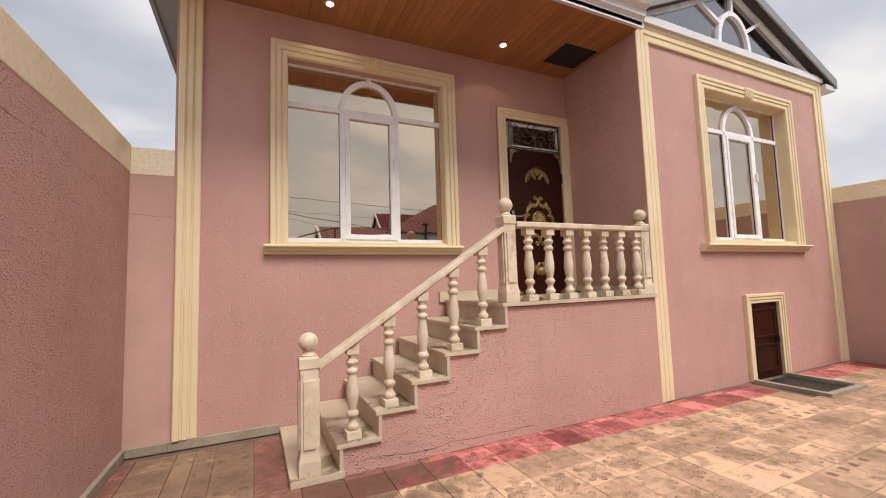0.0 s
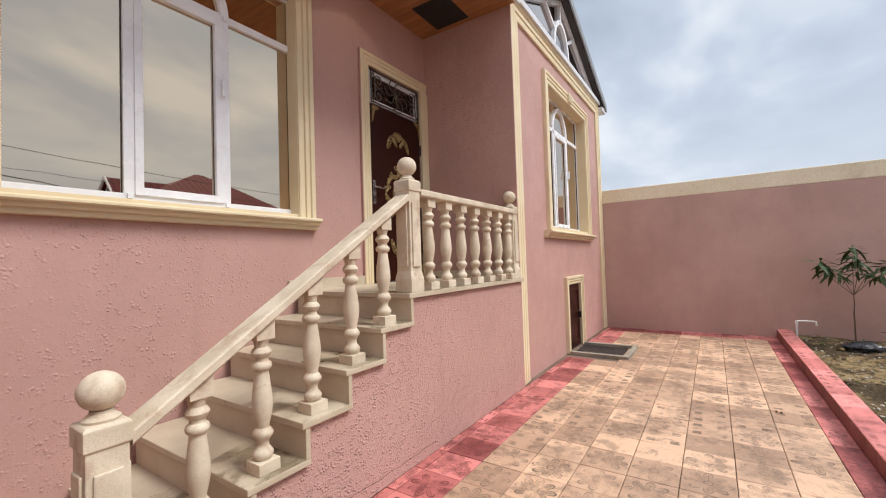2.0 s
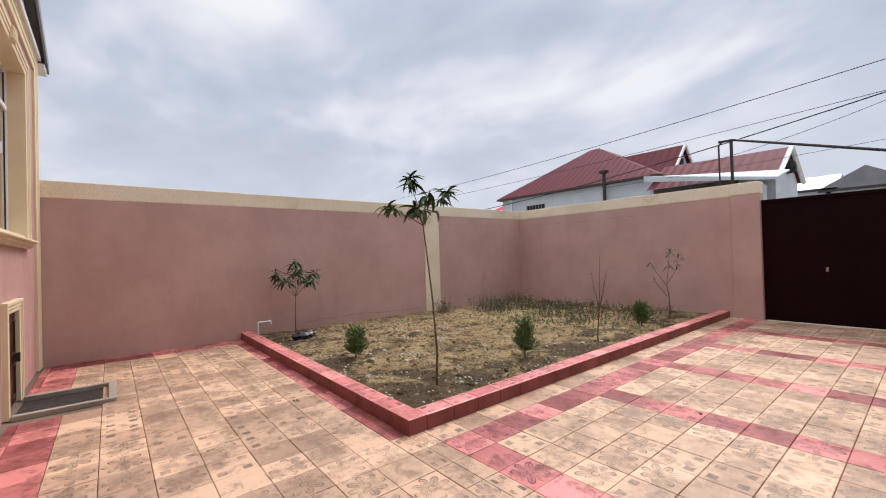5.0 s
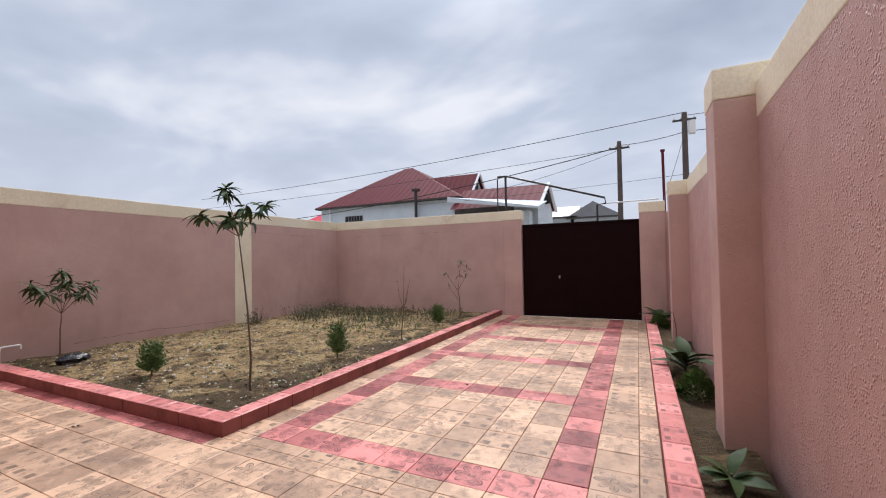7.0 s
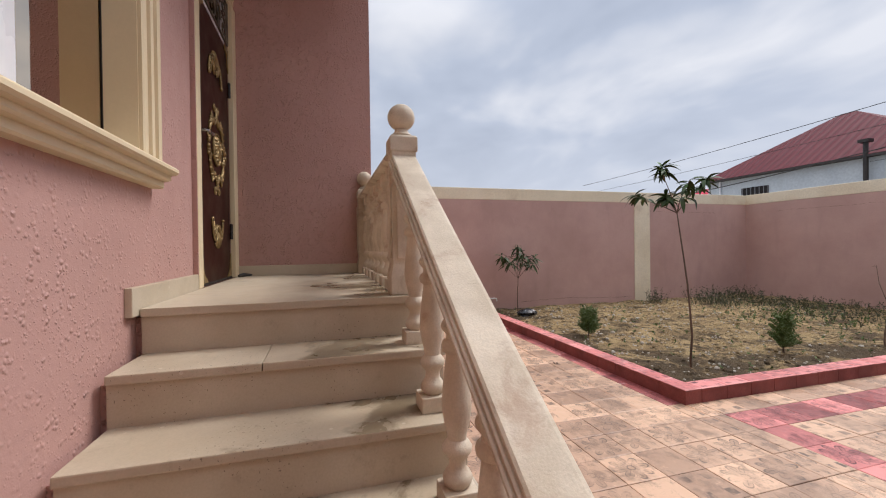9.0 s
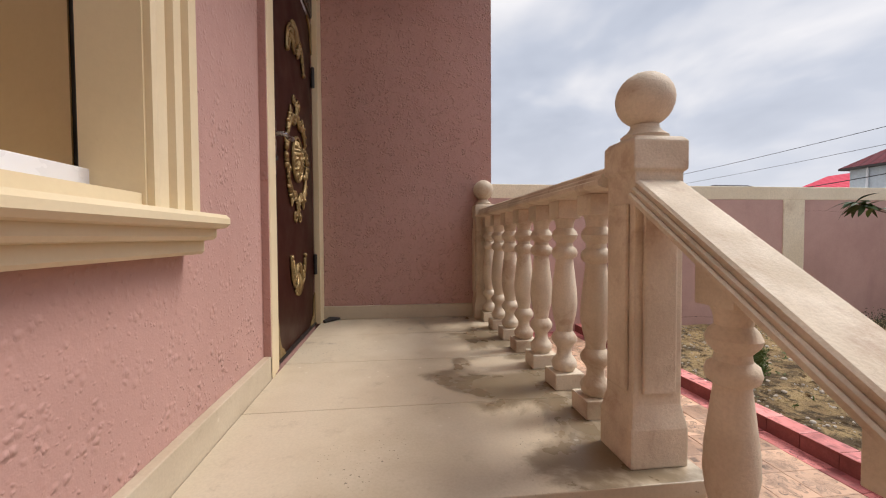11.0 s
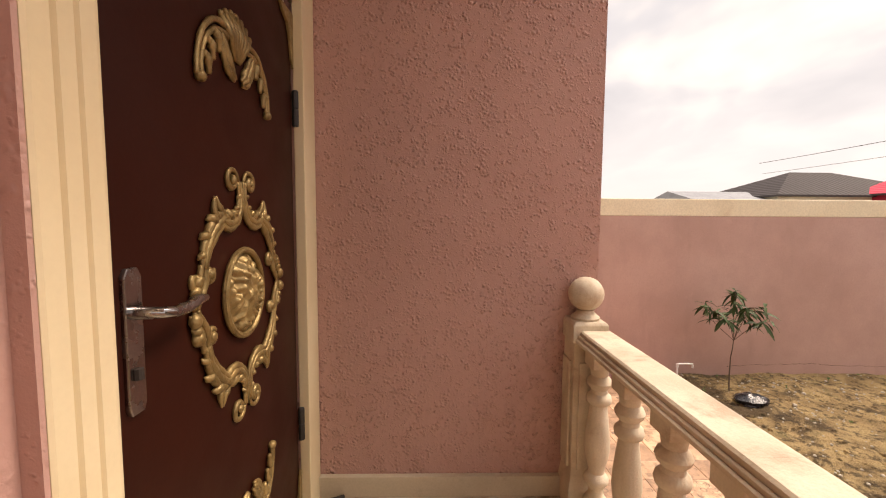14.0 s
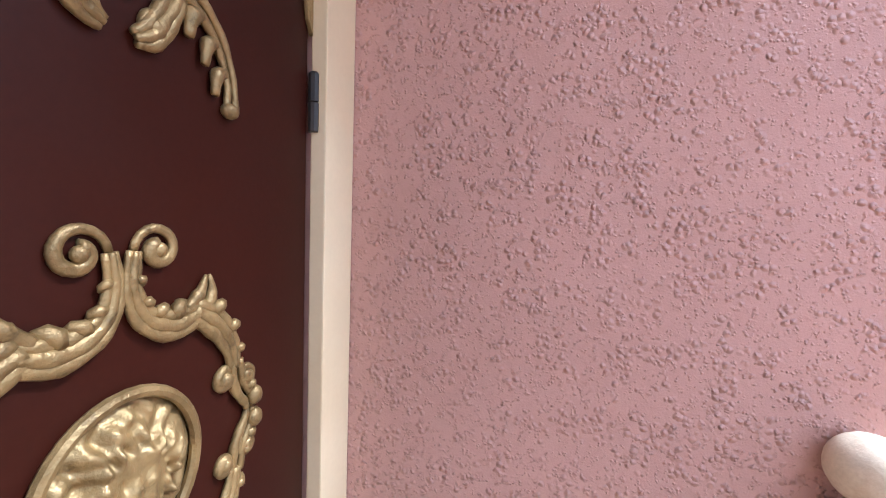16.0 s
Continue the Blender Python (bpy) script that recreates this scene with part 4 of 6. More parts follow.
part("fanlight_frame", Shape().moulding([(3.15, 3.29), (3.15, 3.66), (4.03, 3.66), (4.03, 3.29)], [(0, 0), (0, 0.03), (-0.045, 0.03), (-0.045, 0)], DOOR_Y + 0.05, True), PVC, door, "white fanlight frame")
part("pane", Shape().box(3.19, 3.99, DOOR_Y + 0.04, DOOR_Y + 0.046, 3.33, 3.62), FAN_PANE, door)


def spiral(cx, cz, r0, r1, a0, turns, y, steps=26):
    pts = []
    for i in range(steps + 1):
        t = i / steps
        a, r = a0 + turns * 2 * math.pi * t, r0 + (r1 - r0) * t
        pts.append((cx + r * math.cos(a), y, cz + r * math.sin(a)))
    return pts


def grille():
    g = thing("fanlight_grille", (3.59, DOOR_Y - 0.01, 3.29), "bronzed iron scroll grille over the door's fanlight", "grille")
    y, cz = DOOR_Y - 0.005, 3.475
    part("border", Shape().tube([(3.155, y, 3.295), (3.155, y, 3.655), (4.025, y, 3.655), (4.025, y, 3.295), (3.155, y, 3.295)], 0.009, 6), GRILLE, g)
    for i in range(8):
        a = math.pi / 8 + i * math.pi / 4
        pts = [(3.59 + (0.02 + 0.17 * t) * math.cos(a + 0.55 * math.sin(math.pi * t)) * 1.15, y, cz + (0.02 + 0.17 * t) * math.sin(a + 0.55 * math.sin(math.pi * t))) for t in [k / 10 for k in range(11)]]
        part("scroll", Shape().tube(pts, 0.007, 6), GRILLE, g)
    for sx in (-1, 1):
        for sz in (-1, 1):
            part("scroll", Shape().tube([(3.59 + sx * (x - 3.59), yy, cz + sz * (z - cz)) for x, yy, z in spiral(3.59 + 0.31, cz + 0.085, 0.085, 0.02, -2.4, 1.35, y)], 0.007, 6), GRILLE, g)
        part("scroll", Shape().tube([(3.59 + sx * (0.40 + 0.03 * math.cos(t)), y, cz + 0.16 * math.sin(t)) for t in [k * math.pi / 8 - math.pi for k in range(17)]], 0.007, 6), GRILLE, g)
    part("rosette", Shape().ball(3.59, y, cz, 0.03, 12, 8, 1, 0.5), GRILLE, g, smooth=True)


grille()


def sweep(pts, steps=4):
    """A smooth line through (x, z) points."""
    out, n = [], len(pts)
    for i in range(n - 1):
        a, b, c, d = (Vector(pts[max(0, min(n - 1, i + k))]) for k in (-1, 0, 1, 2))
        for j in range(steps):
            t = j / steps
            out.append(0.5 * (2 * b + (c - a) * t + (2 * a - 5 * b + 4 * c - d) * t * t + (3 * b - a - 3 * c + d) * t ** 3))
    return out + [Vector(pts[-1])]


def fluted(shape, pts, widths, y, flutes=3, frill=0):
    """A cast acanthus leaf along (x, z) points: parallel flutes that swell and taper, with small frilled tips on the side given by frill."""
    line = sweep(pts)
    n = len(line)
    wide = [1.18 * v.x for v in sweep([(w, 0.0) for w in widths])]
    side = [Vector((-(line[min(i + 1, n - 1)] - line[max(i - 1, 0)]).y, (line[min(i + 1, n - 1)] - line[max(i - 1, 0)]).x)).normalized() for i in range(n)]
    for j in range(flutes):
        o = (j - (flutes - 1) / 2) / max(1, flutes - 1) * 1.15
        path = [(line[i].x + side[i].x * o * wide[i], y - 0.005 * (1 - abs(o)), line[i].y + side[i].y * o * wide[i]) for i in range(n)]
        shape.tube(path, [max(0.002, wide[i] * (0.46 if flutes > 1 else 0.8) * (1 + 0.10 * math.sin(1.9 * i + 2 * j))) for i in range(n)], 8, 0.85)
    if frill:
        for i in range(3, n - 2, 3):
            d = Vector((side[i].y, -side[i].x))
            tip = []
            for t in (0.0, 0.35, 0.7, 1.0):
                q = line[i] + side[i] * frill * wide[i] * (0.5 + 0.85 * math.sin(1.5 * t)) + d * wide[i] * 0.9 * t * t
                tip.append((q.x, y - 0.007 * math.sin(math.pi * min(1, t + 0.2)), q.y))
            shape.tube(tip, [wide[i] * 0.42, wide[i] * 0.50, wide[i] * 0.40, wide[i] * 0.12], 7, 0.9)


def curl(shape, cx, cz, r, a0, turns, y, thick):
    pts = spiral(cx, cz, r, r * 0.18, a0, turns, y, 22)
    shape.tube(pts, [thick * (0.6 + 0.7 * i / 22) for i in range(23)], 9, 0.8)
    shape.ball(cx, y - 0.004, cz, thick * 1.15, 10, 7, 1, 0.8)


def castings():
    y = DOOR_Y + 0.0
    rnd = random.Random(5)
    mx = 3.604
    # wreath round the medallion: two mirrored halves, each of an upper and a lower run of scrolls and leaves
    cz = 2.277
    for s in (-1, 1):
        w = Shape()
        for v in (1, -1):
            def at(px, pz):
                return (mx + s * px, cz + v * pz * (0.97 if v > 0 else 1.0))
            turn = -1.2 * s * v
            curl(w, *at(0.052, 0.322), 0.036, (math.pi if s > 0 else 0.0), turn, y, 0.0095)
            fluted(w, [at(0.016, 0.322), at(0.012, 0.270), at(0.030, 0.225), at(0.075, 0.205), at(0.120, 0.215)], [0.009, 0.012, 0.016, 0.021, 0.016], y, 3, s * v)
            fluted(w, [at(0.105, 0.215), at(0.135, 0.240), at(0.140, 0.275)], [0.016, 0.019, 0.005], y, 2)
            fluted(w, [at(0.110, 0.220), at(0.155, 0.190), at(0.190, 0.140), at(0.200, 0.095)], [0.018, 0.022, 0.017, 0.012], y, 3, s * v)
            curl(w, *at(0.178, 0.078), 0.021, 0.6, 0.9 * s * v, y, 0.012)
            curl(w, *at(0.232, 0.066), 0.020, 2.2, -0.9 * s * v, y, 0.012)
            fluted(w, [at(0.205, 0.105), at(0.212, 0.060), at(0.235, 0.022), at(0.240, 0.0)], [0.013, 0.018, 0.015, 0.010], y, 2, s * v)
            w.ball(*[at(0.250, 0.022)[0], y - 0.006, at(0.250, 0.022)[1]], 0.017, 12, 8, 1.1, 0.8)
        part("wreath_half", w, GOLD, leaf, "gilt acanthus wreath", smooth="all")
    # medallion: a plain oval boss with a raised rim and uneven relief
    rim, boss = Shape(), Shape()
    rim.tube([(mx + 0.112 * math.cos(a), y - 0.004, 2.277 + 0.122 * math.sin(a)) for a in [k * math.pi / 18 for k in range(37)]], 0.009, 8, 1.0)
    n, m = 120, 44
    boss.v.append((mx, y - 0.035, 2.277))
    for j in range(1, m + 1):
        for i in range(n):
            a, q = 2 * math.pi * i / n, j / m
            px, pz = q * math.cos(a), q * math.sin(a)
            bend = noise.noise((2.2 * px, 2.2 * pz, 4.2))
            ring = max(0.0, min(1.0, (q - 0.38) / 0.15))
            relief = 0.010 * noise.noise((5.5 * px, 4.6 * pz, 1.2)) + ring * (0.0075 * math.sin(9 * a + 8 * q + 7 * bend) + 0.004 * math.sin(17 * a - 15 * q))
            boss.v.append((mx + 0.106 * q * math.cos(a), y + 0.004 - (0.034 * (1 - q * q) + relief * (1 - q ** 6)), 2.277 + 0.116 * q * math.sin(a)))
    boss.f += [(0, 1 + i, 1 + (i + 1) % n) for i in range(n)]
    for j in range(m - 1):
        boss.f += [(1 + j * n + i, 1 + (j + 1) * n + i, 1 + (j + 1) * n + (i + 1) % n, 1 + j * n + (i + 1) % n) for i in range(n)]
    med = part("medallion", boss, GOLD, leaf, "gilt oval medallion with worn relief", smooth="all")
    part("rim", rim, GOLD, med, smooth=True)
    # crest over the wreath and its mirrored fellow below
    for name, cz, up in (("crest", 2.886, 1), ("lower_crest", 1.66, -1)):
        c = Shape()
        for s in (-1, 1):
            k = 1.0 if up > 0 else 0.85

            def on(px, pz):
                return (mx + s * px * k, cz + up * pz)
            fluted(c, [on(0.192, -0.068), on(0.188, -0.015), on(0.160, 0.045), on(0.105, 0.085), on(0.045, 0.085)], [0.014, 0.012, 0.014, 0.016, 0.014], y, 2)
            c.ball(on(0.188, -0.068)[0], y - 0.003, on(0.188, -0.068)[1], 0.017, 12, 8, 0.8, 0.8)
            for u, h, r in ((0.165, -0.03, 0.013), (0.145, 0.01, 0.013), (0.115, 0.04, 0.015)):
                fluted(c, [on(u + 0.012, h + 0.02), on(u - 0.006, h + 0.012), on(u - 0.012, h - 0.022)], [r * 0.6, r, r * 0.5], y, 1)
            fluted(c, [on(0.090, 0.070), on(0.070, 0.035), on(0.045, -0.005), on(0.020, -0.02)], [0.012, 0.018, 0.018, 0.010], y, 3)
            curl(c, *on(0.050, 0.005), 0.022, 0.4, 0.9 * s, y, 0.011)
        for k in range(-3, 4):
            a = k * 0.22
            c.tube([(mx + 0.02 * math.sin(a), y, cz + up * 0.03), (mx + 0.07 * math.sin(a), y - 0.006, cz + up * (0.03 + 0.07 * math.cos(a))), (mx + 0.13 * math.sin(a), y, cz + up * (0.02 + 0.13 * math.cos(a)))], [0.006, 0.014, 0.009], 8, 0.8)
            c.ball(mx + 0.13 * math.sin(a), y, cz + up * (0.02 + 0.13 * math.cos(a)), 0.0095, 8, 6, 1, 0.8)
        part(name, c, GOLD, leaf, "gilt shell and leaf crest", smooth="all")
    # corner pieces
    for s in (-1, 1):
        for z0, up in ((3.255, -1), (1.26, 1)):
            cx = mx + s * 0.445
            c = Shape().prism([(cx, z0), (cx - s * 0.13, z0), (cx - s * 0.10, z0 + up * 0.03), (cx - s * 0.055, z0 + up * 0.05), (cx - s * 0.03, z0 + up * 0.11), (cx - s * 0.02, z0 + up * 0.17), (cx, z0 + up * 0.2)], y - 0.006, y + 0.004)
            part("corner_casting", c, GOLD, leaf, "gilt corner leaf", bevel=0.002)
    # hinges
    for z in (1.652, 2.908):
        part("hinge", Shape().turned(4.052, y - 0.008, z - 0.068, [(0.011, 0), (0.013, 0.004), (0.013, 0.066), (0.010, 0.068), (0.013, 0.07), (0.013, 0.132), (0.009, 0.137)], 10), IRON, leaf)


castings()
plate = part("handle_plate", Shape().prism([(3.151, 2.145), (3.157, 2.13), (3.189, 2.13), (3.195, 2.145), (3.195, 2.385), (3.187, 2.400), (3.159, 2.400), (3.151, 2.385)], DOOR_Y - 0.004, DOOR_Y + 0.006), STEEL, leaf, "nickel lock plate", bevel=0.003)
lever = Shape()
lever.tube([(3.173, DOOR_Y, 2.318), (3.173, DOOR_Y - 0.035, 2.318), (3.178, DOOR_Y - 0.048, 2.318), (3.210, DOOR_Y - 0.052, 2.312), (3.250, DOOR_Y - 0.052, 2.312), (3.290, DOOR_Y - 0.052, 2.320), (3.320, DOOR_Y - 0.05, 2.318)],
           [0.012, 0.011, 0.011, 0.011, 0.012, 0.0125, 0.008], 10)
part("lever", lever, STEEL, leaf, "curved nickel lever handle", smooth=True)
part("keyhole", Shape().turned(3.173, DOOR_Y - 0.006, 2.195, [(0.009, 0), (0.009, 0.02)], 10), IRON, leaf)

# a dark door stop or rag left in the corner of the landing
wedge = Shape().tube([(4.06, BACK - 0.06, LANDING + 0.012), (4.11, BACK - 0.09, LANDING + 0.018), (4.165, BACK - 0.15, LANDING + 0.012)], [0.012, 0.018, 0.008], 8, 1.0)
single("door_wedge", wedge, IRON, "small dark rubber wedge lying on the landing", "door wedge", base=(4.1, BACK - 0.1, LANDING), smooth=True)

# ---- downlights and hatch in the porch ceiling ----
def downlight(x, y):
    d = thing("downlight", (x, y, CEILING), "small round lit downlight set in the board ceiling", "ceiling light", "porch downlights")
    part("trim_ring", Shape().turned(x, y, CEILING - 0.008, [(0.032, 0.003), (0.036, 0.0), (0.05, 0.0), (0.052, 0.004), (0.052, 0.008)], 20), PVC, d, smooth=True)
    part("lens", Shape().turned(x, y, CEILING - 0.010, [(0.036, 0.0), (0.037, 0.004)], 20), LAMP, d)
    return d


one = downlight(0.69, 4.25)
copy_thing(one, pose(2.84, 4.20, CEILING))
# open hatch as a flat sheet below the boards, its darkness put in colour
single("ceiling_hatch", Shape().box(3.57, 4.11, 3.86, 4.32, CEILING - 0.006, CEILING - 0.001), DARK, "flat near-black square painted for the unlit open hatch in the board ceiling", "ceiling hatch", base=(3.84, 4.09, CEILING))
for x, y in ((0.69, 4.25), (2.84, 4.20)):
    lamp = new("downlight_glow", bpy.data.lights.new("downlight_glow", "SPOT"))
    lamp.data.energy, lamp.data.color, lamp.data.spot_size, lamp.data.shadow_soft_size = 3.0, (1.0, 0.85, 0.62), radians(110), 0.03
    lamp.matrix_world = look((x, y, CEILING - 0.02), (x, y, 0.0))

# ---- cellar door and pit ----
cellar = thing("door_2", (6.5, FRONT, 0), "low dark brown cellar door in a cream surround, ajar", "door", kind="structure")
part("surround", Shape().moulding([(6.12, 0.0), (6.12, 1.03), (6.80, 1.03), (6.80, 0.0)], ribs(0.125), FRONT), TRIM, cellar, "cream ribbed surround")
cl = Shape().box(6.124, 6.796, FRONT + 0.004, FRONT + 0.044, 0.01, 1.02)
part("leaf", cl, BROWN, cellar, bevel=0.004)
for z0, z1 in ((0.08, 0.46), (0.54, 0.95)):
    part("panel", Shape().moulding([(6.19, z0), (6.19, z1), (6.73, z1), (6.73, z0)], [(0, 0), (-0.01, 0.014), (-0.03, 0.014), (-0.04, 0.0)], FRONT + 0.004, True), BROWN, cellar)
part("handle", Shape().box(6.69, 6.71, FRONT - 0.05, FRONT + 0.004, 0.46, 0.56), IRON, cellar, bevel=0.004)
# sheet added behind the leaf, coloured as the cellar's darkness
fixed("cellar_back", Shape().box(6.05, 6.85, FRONT + 0.29, FRONT + 0.31, 0, 1.1), DARK, "near-black sheet painted for the unlit void behind the cellar door", "void")
pit = thing("light_well", (6.4, 2.9, 0), "shallow cement framed pit in front of the cellar door", "pit", kind="structure")
for q in ((5.96, 6.80, 2.52, 2.59), (5.96, 6.03, 2.59, 3.33), (6.73, 6.80, 2.59, 3.33)):
    part("rim", Shape().box(*q, -0.01, 0.045), CEMENT, pit, bevel=0.008)
# black sheet at floor level, its colour standing in for the recess's shade
part("cover", Shape().box(6.03, 6.73, 2.59, 3.33, -0.012, -0.008), IRON, pit, "flat black sheet painted for the pit's dark depth")

# ---- sliding yard gate ----
gate = thing("gate", (1.0, SOUTH - 0.1, 0), "closed dark maroon sheet metal yard gate", "gate", kind="structure")
for i in range(4):
    a = -0.41 + i * 0.7075
    part("gate_panel", Shape().box(a + 0.0002, a + 0.7073, SOUTH - 0.12, SOUTH - 0.09, 0.03, 2.36), GATE_RED, gate)
part("top_rail", Shape().box(-0.41, 2.42, SOUTH - 0.14, SOUTH - 0.07, 2.36, 2.42), GATE_RED, gate, bevel=0.006)
part("bottom_rail", Shape().box(-0.41, 2.42, SOUTH - 0.14, SOUTH - 0.07, 0.0, 0.05), GATE_RED, gate, bevel=0.004)
part("gate_lock", Shape().box(1.45, 1.49, SOUTH - 0.09, SOUTH - 0.07, 0.98, 1.06), STEEL, gate, bevel=0.004)

# ---- garden bed, planting strip, kerbs ----
BED = (3.0, EAST, SOUTH, 0.64)


def soil(name, x0, x1, y0, y1, step, label, z=0.03, amp=0.05):
    s = Shape()
    nx, ny = int((x1 - x0) / step) + 1, int((y1 - y0) / step) + 1
    for j in range(ny + 1):
        for i in range(nx + 1):
            x, y = x0 + (x1 - x0) * i / nx, y0 + (y1 - y0) * j / ny
            h = amp * noise.noise((x * 1.3, y * 1.3, 0)) + 0.5 * amp * noise.noise((x * 4.1, y * 4.1, 3)) + 0.25 * amp * noise.noise((x * 13, y * 13, 5))
            s.v.append((x, y, z + h))
    s.f = [(j * (nx + 1) + i, j * (nx + 1) + i + 1, (j + 1) * (nx + 1) + i + 1, (j + 1) * (nx + 1) + i) for j in range(ny) for i in range(nx)]
    return fixed(name, s, SOIL, label, "soil", smooth=True)


soil("ground_bed", BED[0] + 0.15, BED[1], BED[2], BED[3] - 0.15, 0.085, "dry clumpy soil of the garden bed", 0.035, 0.055)
soil("ground_strip", WEST, -0.62, SOUTH, 1.0, 0.07, "dark soil of the narrow planting strip", 0.05, 0.04)


def tile_mesh(name, w, d, h, top, side=None, bevel=0.006):
    """One tile with softened upper edges and a UV square on its top."""
    e = bevel
    v = [(-w / 2, -d / 2, -h), (w / 2, -d / 2, -h), (w / 2, d / 2, -h), (-w / 2, d / 2, -h),
         (-w / 2, -d / 2, -e * 0.6), (w / 2, -d / 2, -e * 0.6), (w / 2, d / 2, -e * 0.6), (-w / 2, d / 2, -e * 0.6),
         (-w / 2 + e, -d / 2 + e, 0), (w / 2 - e, -d / 2 + e, 0), (w / 2 - e, d / 2 - e, 0), (-w / 2 + e, d / 2 - e, 0)]
    f = [(8, 9, 10, 11)] + [(4 + i, 4 + (i + 1) % 4, 8 + (i + 1) % 4, 8 + i) for i in range(4)] + [(i, (i + 1) % 4, 4 + (i + 1) % 4, 4 + i) for i in range(4)]
    me = bpy.data.meshes.new(name)
    me.from_pydata(v, [], f)
    uv = me.uv_layers.new(name="UVMap")
    for loop in me.loops:
        p = me.vertices[loop.vertex_index].co
        uv.data[loop.index].uv = (p.x / w + 0.5, p.y / d + 0.5)
    me.materials.append(top)
    if side:
        me.materials.append(side)
        for poly in me.polygons:
            poly.material_index = 1 if poly.index >= 5 else 0
    return me


KERB_H, KERB_W = 0.135, 0.19


def kerb(name, label, runs):
    """Kerb of tiled blocks: each run is (x, y, dx, dy, count, length)."""
    k = thing(name, (runs[0][0], runs[0][1], 0), label, "kerb", kind="structure")
    meshes = {}
    o = ORIGIN[k]
    for x, y, dx, dy, count, length in runs:
        w, d = (length - 0.006, KERB_W) if dx else (KERB_W, length - 0.006)
        if (w, d) not in meshes:
            meshes[w, d] = tile_mesh("kerb_block", w, d, KERB_H + 0.05, KERB_TOP, KERB_SIDE, 0.008)
        for i in range(count):
            b = new("kerb_block", meshes[w, d])
            b.parent = k
            b.location = Vector((x + dx * length * (i + 0.5), y + dy * length * (i + 0.5), KERB_H + 0.002 * math.sin(3.1 * i))) - o
    return k


kerb("kerb_bed", "raised kerb of red and pink printed tiles round the bed", [(BED[0], BED[3] - KERB_W / 2, 1, 0, 18, (EAST - BED[0]) / 18), (BED[0] + KERB_W / 2, BED[3] - KERB_W, 0, -1, 26, (BED[3] - KERB_W - SOUTH - 0.03) / 26)])
kerb("kerb_strip", "raised kerb of red and pink tiles along the planting strip", [(-0.485 - KERB_W / 2, 1.1, 0, -1, 28, (1.1 - SOUTH - 0.03) / 28)])

# ---- plants ----
def blade(length, width, droop):
    """A long pointed leaf with a folded midrib, from the origin along +x."""
    s = Shape()
    n = 6
    for i in range(n + 1):
        t = i / n
        w = width * (math.sin(math.pi * min(1, t * 0.95 + 0.04)) ** 0.8) * 0.5
        x, z = length * t * (1 - 0.12 * droop * t), -droop * length * t * t
        s.v += [(x, -w, z + 0.25 * w), (x, 0, z), (x, w, z + 0.25 * w)]
    for i in range(n):
        s.f += [(3 * i, 3 * i + 3, 3 * i + 4, 3 * i + 1), (3 * i + 1, 3 * i + 4, 3 * i + 5, 3 * i + 2)]
    return s


def leaf_mesh(name, length, width, droop, material):
    me = mesh_of(name, blade(length, width, droop), material, smooth=True)
    return me


BLADES = [leaf_mesh("leaf", 0.21, 0.062, 0.45, LEAF), leaf_mesh("leaf", 0.25, 0.07, 0.75, LEAF), leaf_mesh("leaf", 0.17, 0.055, 0.25, LEAF_LIGHT)]
SMALL = [leaf_mesh("leaf", 0.19, 0.038, 0.6, LEAF), leaf_mesh("leaf", 0.15, 0.032, 0.35, LEAF)]
BROAD = [leaf_mesh("leaf", 0.34, 0.15, 0.5, LEAF), leaf_mesh("leaf", 0.28, 0.13, 0.8, LEAF)]


def put_leaf(owner, meshes, at, heading, lift, size, rnd):
    ob = new("leaf", rnd.choice(meshes))
    ob.parent = owner
    ob.matrix_local = Matrix.Translation(Vector(at) - ORIGIN[owner]) @ Euler((rnd.uniform(-0.5, 0.5), -lift, heading)).to_matrix().to_4x4() @ Matrix.Scale(size, 4)


def sapling(name, base, label, trunk, radius, twigs, meshes, seed, per=11, size=1.0, spread=(-0.5, 0.75)):
    rnd = random.Random(seed)
    t = thing(name, base, label, "tree")
    n = len(trunk)
    part("trunk", Shape().tube(trunk, [radius * (1 - 0.55 * i / (n - 1)) for i in range(n)], 9), BARK, t, smooth=True)
    for path, count in twigs:
        part("twig", Shape().tube(path, [radius * (0.42 - 0.22 * i / (len(path) - 1)) for i in range(len(path))], 7), BARK, t, smooth=True)
        tip, before = Vector(path[-1]), Vector(path[-2])
        for k in range(count):
            u = rnd.random() ** 1.6
            at = tip.lerp(before, u)
            put_leaf(t, meshes, at, k * 2.4 + rnd.uniform(-0.3, 0.3), rnd.uniform(*spread) * (1 - u * 0.5), size * rnd.uniform(0.75, 1.1), rnd)
    return t


def wavy(a, b, n, bend, rnd):
    a, b = Vector(a), Vector(b)
    return [tuple(a.lerp(b, i / n) + Vector((bend * math.sin(math.pi * i / n) + rnd.uniform(-0.006, 0.006), rnd.uniform(-0.006, 0.006), 0))) for i in range(n + 1)]


